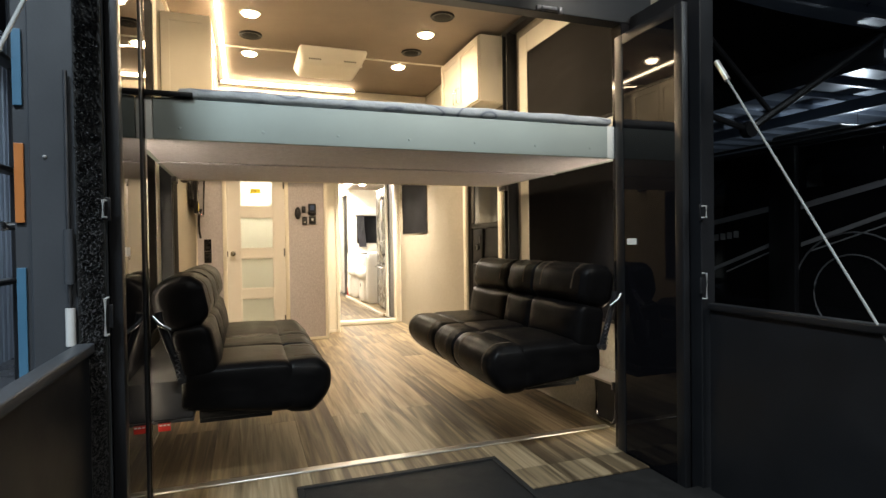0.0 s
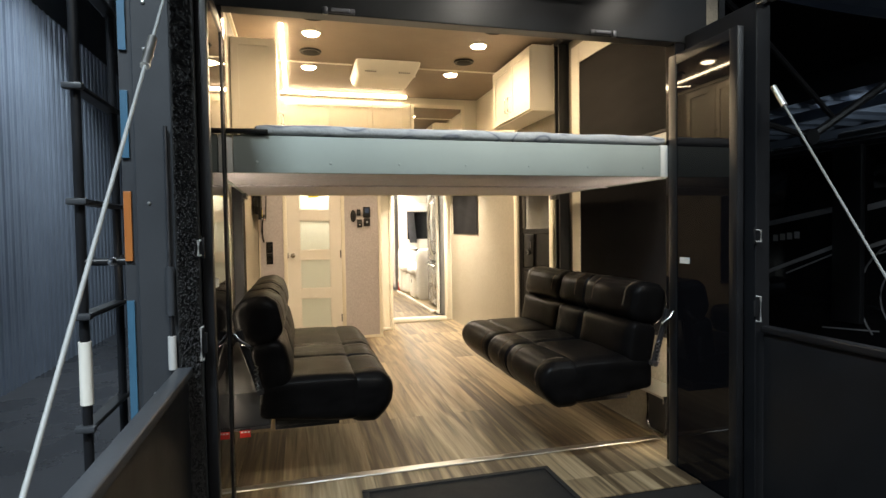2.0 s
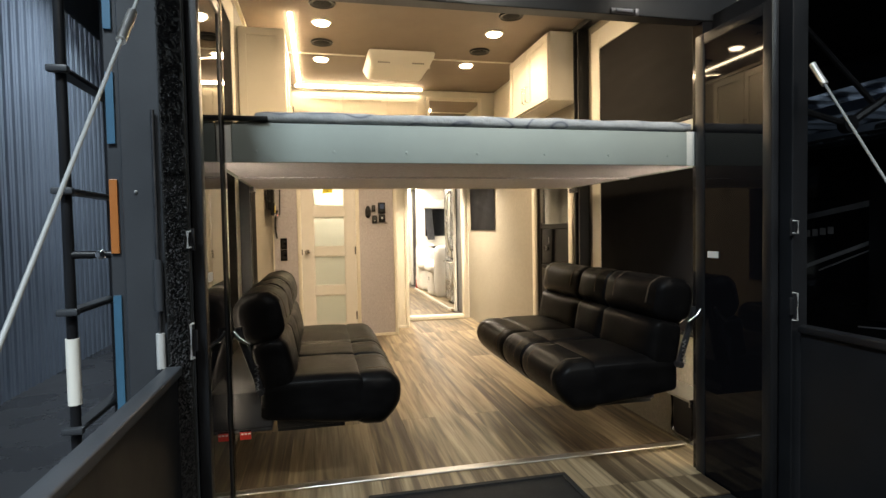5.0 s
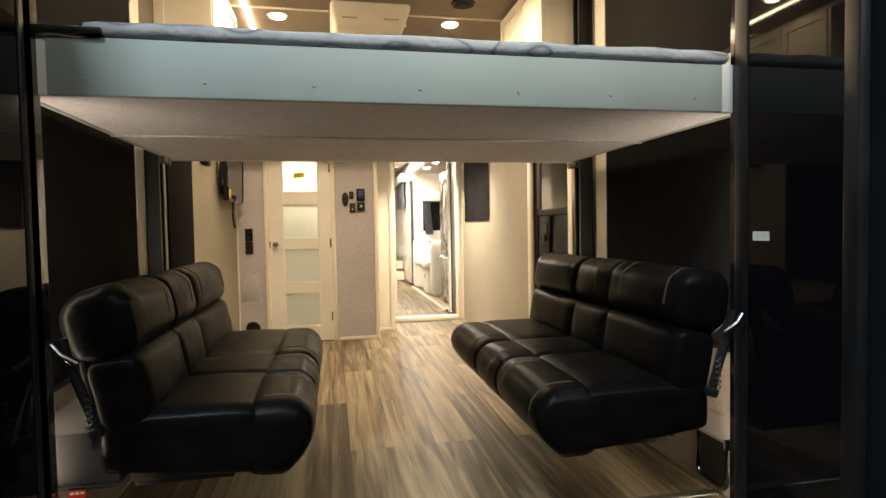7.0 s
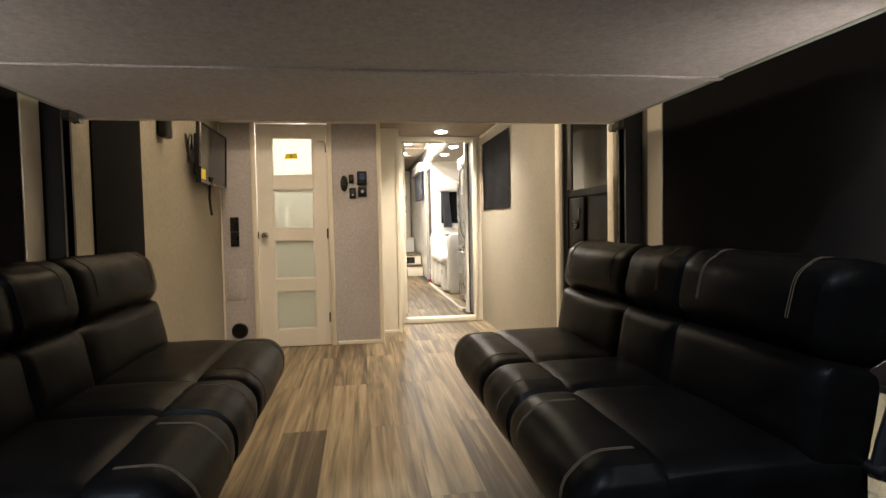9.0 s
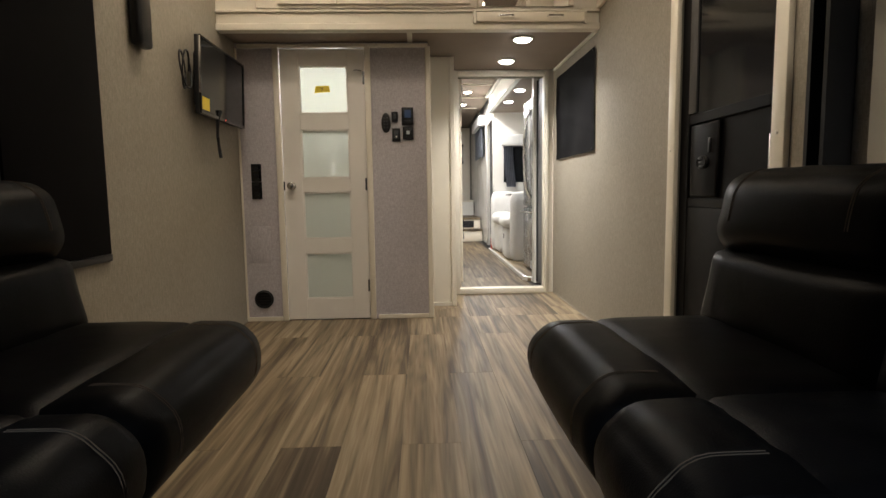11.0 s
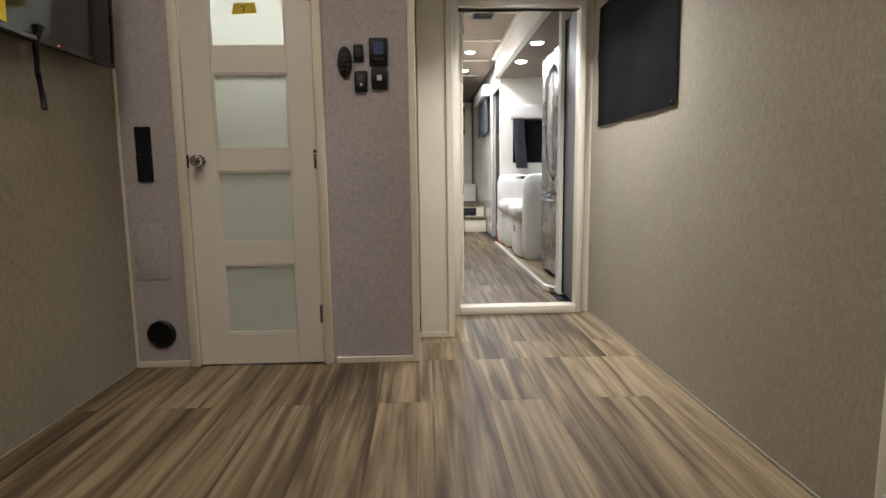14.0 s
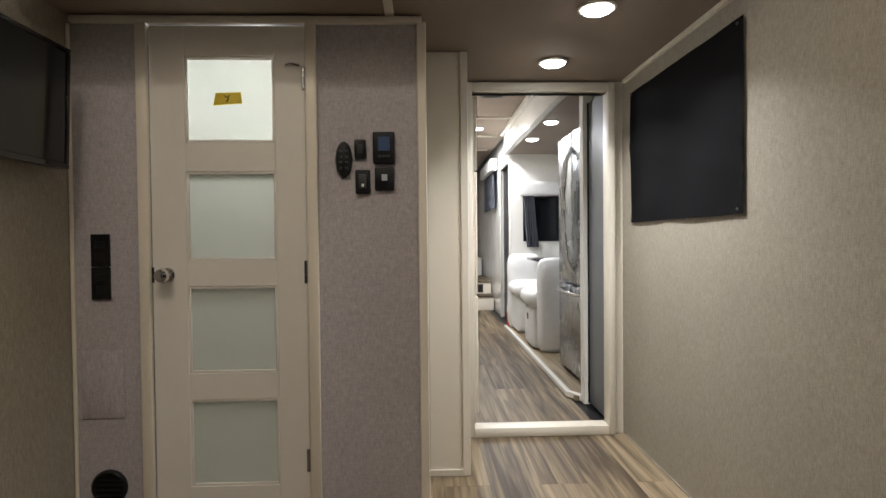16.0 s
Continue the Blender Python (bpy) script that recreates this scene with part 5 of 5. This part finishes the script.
structure("wall_slide_end", boxes([(1.93, 2.08, 11.02, 11.08, 0.03, 2.14), (2.53, 2.95, 11.02, 11.08, 0.03, 2.14), (2.08, 2.53, 11.02, 11.08, 0.03, 1.07), (2.08, 2.53, 11.02, 11.08, 1.62, 2.14)]), WHITEPAINT, "white slide-out end wall with a window", "wall")
structure("wall_slide_outer", box(2.95, 3.0, 7.9, 11.1, 0.03, 2.14), PALEBLUE, "pale slide-out outer wall", "wall")
structure("wall_slide_near", box(1.912, 2.95, 7.86, 7.94, 0.0, 2.40, 0.004), WHITEPAINT, "white end panel of the slide-out", "wall")
structure("slide_floor", box(1.875, 2.95, 7.945, 11.02, 0.0, 0.034), PLANK, "wood-look slide-out floor", "floor")
lip = boxes([(1.838, 1.874, 8.05, 11.02, 0.0, 0.045)], 0.008, 2)
turn_in = shift(box(-0.018, 0.018, -0.105, 0.105, 0.0, 0.045, 0.008, 2), pose(1.905, 7.975, 0.0, 0, 0, 35))
join = bpy.data.meshes.new("join")
turn_in.to_mesh(join)
lip.from_mesh(join)
turn_in.free()
bpy.data.meshes.remove(join)
structure("trim_slide_floor", lip, WHITEPAINT, "white rounded lip along the slide-out floor", "trim")
for x, y in HALL_LIGHTS:
    downlight(x, y, 2.42, LAMPGLOW_N, "living room lights")
for x, y in SLIDE_LIGHTS:
    downlight(x, y, 2.14, LAMPGLOW_N, "slide-out lights")
pd = tagged(thing("sliding_door", (1.93, 7.43, 0.0), "grey edge of the sliding passage door pushed open", "door"), kind="structure")
part("leaf", box(1.950, 1.975, 7.437, 7.855, 0.012, 2.0, 0.003), GREYDOOR, pd)
part("edge_strip", box(1.940, 1.976, 7.856, 7.8595, 0.012, 2.0), BLACK, pd, "dark seal strip", False)
part("catch", box(1.944, 1.951, 7.445, 7.46, 0.86, 0.92, 0.001), BLACK, pd, "small black catch")
part("edge_strip", box(1.943, 1.9495, 7.42, 7.435, 0.012, 2.0), BLACK, pd, "dark seal strip", False)

pan = thing("pantry_cabinet", (1.0, 8.0, 0.0), "tall cream pantry cabinet with bar handles", "cabinet")
part("body", box(0.68, 1.15, 7.42, 8.15, 0.0, 2.2, 0.004), CABINET, pan)
for z0, z1 in ((0.09, 0.78), (0.79, 1.50), (1.51, 2.18)):
    d = part("door", boxes([(1.151, 1.168, 7.43, 8.14, z0, z1)], 0.004), CABINET, pan)
    part("handle", tube([(1.168, 7.70, z1 - 0.31), (1.195, 7.70, z1 - 0.305), (1.195, 7.70, z1 - 0.125), (1.168, 7.70, z1 - 0.12)], 0.006), STAINLESS, d, "steel bar handle")
base = thing("kitchen_cabinet", (0.95, 9.5, 0.0), "cream kitchen base cabinet row", "cabinet")
part("body", box(0.68, 1.20, 8.17, 11.2, 0.0, 0.88, 0.004), CABINET, base)
wt = thing("worktop", (0.95, 9.5, 0.88), "pale stone kitchen worktop", "worktop")
part("slab", box(0.67, 1.23, 8.17, 11.22, 0.881, 0.92, 0.006), WHITEPAINT, wt)
uc = thing("kitchen_wall_cabinet", (0.8, 9.5, 1.5), "cream kitchen wall cabinet row", "cabinet")
part("body", box(0.68, 1.0, 8.17, 11.2, 1.5, 2.2, 0.004), CABINET, uc)

fr = thing("refrigerator", (2.3, 8.4, 0.034), "stainless steel refrigerator with tall curved handles", "refrigerator")
part("body", box(2.035, 2.62, 8.0, 8.85, 0.036, 1.93, 0.006), STAINLESS, fr)
for a, b, z0, z1 in ((8.005, 8.42, 0.76, 1.92), (8.43, 8.845, 0.76, 1.92)):
    d = part("door", box(1.990, 2.033, a, b, z0, z1, 0.012, 3), STAINLESS, fr)
    hy = 8.40 if a < 8.2 else 8.45
    part("handle", tube([(1.990, hy, 0.85), (1.945, hy, 0.95), (1.925, hy, 1.15), (1.921, hy, 1.32), (1.925, hy, 1.5), (1.945, hy, 1.7), (1.990, hy, 1.8)], 0.012), CHROME, d, "bowed steel handle")
d = part("drawer", box(1.990, 2.033, 8.005, 8.845, 0.07, 0.74, 0.012, 3), STAINLESS, fr)
part("handle", tube([(1.990, 8.1, 0.70), (1.940, 8.13, 0.70), (1.925, 8.42, 0.70), (1.940, 8.72, 0.70), (1.990, 8.75, 0.70)], 0.012), CHROME, d, "bowed steel handle")


def dinette_chair(at, turn):
    c = thing("dinette_chair", at, "white padded leather dinette chair beside the table", "chair", "dinette chairs")
    m = pose(*at, 0, 0, turn)
    part("base", shift(cushion(-0.20, 0.20, -0.20, 0.22, 0.0, 0.43, 0.06, (0.0, 0.01, 0.0), 7), m), WHITELEATHER, c)
    part("seat", shift(cushion(-0.235, 0.235, -0.25, 0.27, 0.41, 0.57, 0.07, (0.01, 0.015, 0.02), 7), m), WHITELEATHER, c)
    part("backrest", shift(cushion(-0.165, 0.235, -0.36, -0.21, 0.0, 0.87, 0.07, (0.0, 0.02, 0.02), 7), m), WHITELEATHER, c)
    part("pull_ring", shift(tube([(-0.204, 0.02 * math.cos(a), 0.30 + 0.03 * math.sin(a)) for a in [i * 0.6 for i in range(11)]], 0.004, 6), m), STEEL, c)
    return c


dinette_chair((2.09, 9.72, 0.036), 0)
dinette_chair((2.10, 10.63, 0.036), 180)
tb = thing("dining_table", (2.55, 10.18, 0.036), "dark-topped dinette table between white chairs", "table")
part("tabletop", box(2.02, 2.94, 9.90, 10.46, 0.865, 0.895, 0.012, 3), DARKGLASS, tb)
part("leg", lathe([(0.2, 0.0), (0.2, 0.02), (0.05, 0.04), (0.05, 0.829)], (2.6, 10.18, 0.036)), STAINLESS, tb)
win = tagged(thing("window_1", (2.3, 11.0, 1.07), "dark window in the slide-out end wall", "window"), kind="structure")
part("pane", box(2.09, 2.52, 11.045, 11.055, 1.08, 1.61), DARKGLASS, win, "dark night pane", False)
part("window_frame", boxes([(2.08, 2.095, 11.01, 11.06, 1.07, 1.62), (2.515, 2.53, 11.01, 11.06, 1.07, 1.62), (2.095, 2.515, 11.01, 11.06, 1.07, 1.085), (2.095, 2.515, 11.01, 11.06, 1.605, 1.62)]), BLACK, win, "", False)
val = thing("window_valance", (2.3, 10.97, 1.62), "white padded valance over the window", "valance")
part("box", cushion(2.03, 2.62, 10.93, 11.018, 1.625, 1.80, 0.02, (0, 0.006, 0), 6), WHITELEATHER, val)


def curtain(x, y0, y1, z0, z1, along="x"):
    bm = bmesh.new()
    n = 34
    rows = []
    for j in range(7):
        z = z0 + (z1 - z0) * j / 6
        row = []
        for i in range(n):
            s = i / (n - 1)
            d = 0.022 * math.sin(s * 34 + 0.7 * math.sin(j)) * (1 - 0.4 * j / 6)
            p = y0 + (y1 - y0) * s
            row.append(bm.verts.new((p, x + d, z) if along == "x" else (x + d, p, z)))
        rows.append(row)
    for a, b in zip(rows, rows[1:]):
        for k in range(n - 1):
            bm.faces.new((a[k], a[k + 1], b[k + 1], b[k]))
    bmesh.ops.solidify(bm, geom=bm.faces[:], thickness=0.003)
    return bm


cu = thing("curtain", (2.12, 10.95, 0.98), "gathered grey curtain beside the window", "curtain")
bm = curtain(10.97, 2.07, 2.22, 1.0, 1.63)
for v in bm.verts:
    v.co.x += 0.05 * ((1.63 - v.co.z) / 0.63) ** 1.5
part("cloth", bm, GREYCLOTH, cu)
cu2 = thing("curtain", (1.9, 13.0, 1.4), "dark gathered curtain on the far wall", "curtain")
part("cloth", curtain(1.90, 12.35, 13.7, 1.56, 2.10, "y"), GREYCLOTH, cu2)
val2 = thing("window_valance", (1.9, 13.0, 2.1), "white padded valance over the dark curtain", "valance")
part("box", cushion(1.83, 1.948, 12.3, 13.75, 2.1, 2.28, 0.02, (0, 0.006, 0), 6), WHITELEATHER, val2)
ed = tagged(thing("door_2", (1.95, 11.6, 0.1), "dark side entry door in a rounded white frame", "door"), kind="structure")
part("leaf", box(1.985, 2.015, 11.2, 12.0, 0.0, 2.08), BLACK, ed, "", False)
part("frame", boxes([(1.93, 1.9495, 11.14, 11.22, 0.0, 2.14), (1.93, 1.9495, 11.98, 12.06, 0.0, 2.14), (1.93, 1.9495, 11.22, 11.98, 2.06, 2.14)], 0.006), WHITEPAINT, ed, "white frame")
ext = thing("fire_extinguisher", (1.905, 11.0, 0.034), "small red and white fire extinguisher on the floor", "fire extinguisher")
part("cylinder", lathe([(0.0, 0.0), (0.034, 0.002), (0.037, 0.02), (0.037, 0.17)], (1.905, 11.0, 0.034)), RED, ext)
part("shoulder", lathe([(0.037, 0.17), (0.037, 0.22), (0.028, 0.27), (0.015, 0.29), (0.015, 0.31)], (1.905, 11.0, 0.034)), WHITEPLASTIC, ext)
part("lever", box(1.885, 1.935, 10.99, 11.01, 0.345, 0.369, 0.004), BLACK, ext)

# steps to the raised bedroom
stp = tagged(thing("bedroom_step", (1.4, 12.8, 0.0), "cream boxed steps with a dark air grille", "steps"), kind="structure")
part("lower_step", box(0.68, 1.93, 12.75, 13.1, 0.0, 0.20, 0.006), CABINET, stp)
part("tread", box(0.68, 1.93, 12.73, 13.1, 0.201, 0.225, 0.005), PLANK, stp, "wood-look tread")
part("upper_step", box(0.68, 1.93, 13.1, 14.5, 0.0, 0.40, 0.006), CABINET, stp)
part("upper_tread", box(0.68, 1.93, 13.08, 14.5, 0.401, 0.425, 0.005), PLANK, stp, "wood-look tread")
gr = part("grille", box(1.45, 1.80, 13.09, 13.099, 0.245, 0.375, 0.002), BLACK, stp, "dark air grille")
for i in range(5):
    part("slat", box(1.46, 1.79, 13.084, 13.0895, 0.26 + i * 0.024, 0.268 + i * 0.024), STEEL, gr, "", False)
vanity = thing("bedroom_cabinet", (1.4, 14.8, 0.0), "white low cabinet at the top of the steps", "cabinet")
part("body", box(0.68, 1.93, 14.5, 15.0, 0.0, 0.72, 0.01), WHITEPAINT, vanity)
part("top", box(0.68, 1.94, 14.48, 15.0, 0.721, 0.75, 0.006), CABINET, vanity)
wd = thing("wardrobe", (1.3, 15.6, 0.0), "cream panelled wardrobe at the far end", "wardrobe")
part("body", box(0.68, 1.93, 15.3, 15.98, 0.0, 2.4, 0.006), CABINET, wd)
for a, b in ((0.72, 1.30), (1.32, 1.90)):
    part("door", shaker(a, b, 0.8, 2.3, 15.279, 0.08), CABINET, wd, "", False)

# ---- floor planks ----
PW, PL = 0.2205, 1.59
floor_ob = bpy.data.objects["floor"]
plank_mesh = {}


def plank(x0, x1, ya, yb):
    key = (round(x1 - x0, 3), round(yb - ya, 3))
    if key not in plank_mesh:
        w, l = key
        bm = bmesh.new()
        g = 0.0003
        lo_ = [bm.verts.new(p) for p in ((g, g, -0.006), (w - g, g, -0.006), (w - g, l - g, -0.006), (g, l - g, -0.006))]
        e = 0.0005
        hi_ = [bm.verts.new(p) for p in ((e, e, 0), (w - e, e, 0), (w - e, l - e, 0), (e, l - e, 0))]
        bm.faces.new(hi_)
        for k in range(4):
            bm.faces.new((lo_[k], lo_[(k + 1) % 4], hi_[(k + 1) % 4], hi_[k]))
        me = bpy.data.meshes.new("plank")
        bm.to_mesh(me)
        bm.free()
        me.materials.append(PLANK)
        plank_mesh[key] = me
    ob = new("plank", plank_mesh[key])
    ob.location = (x0, ya, 0.0)
    ob.parent = floor_ob
    return ob


def lay(xa, xb, ya, yb):
    k = math.floor((xa - 0.705) / PW)
    while 0.705 + k * PW < xb - 1e-6:
        x0, x1 = max(xa, 0.705 + k * PW), min(xb, 0.705 + (k + 1) * PW)
        if x1 - x0 > 0.004:
            first = 5.89 if k % 2 == 0 else 5.098
            n = math.floor((ya - first) / PL)
            while first + n * PL < yb - 1e-6:
                a, b = max(ya, first + n * PL), min(yb, first + (n + 1) * PL)
                if b - a > 0.004:
                    plank(x0, x1, a, b)
                n += 1
        k += 1


lay(OL + 0.004, OR - 0.004, 2.16, 2.36)
lay(XL, XR, 2.36, 6.40)
lay(0.86, XR, 6.40, 7.35)
lay(0.66, 1.862, 7.35, 12.75)
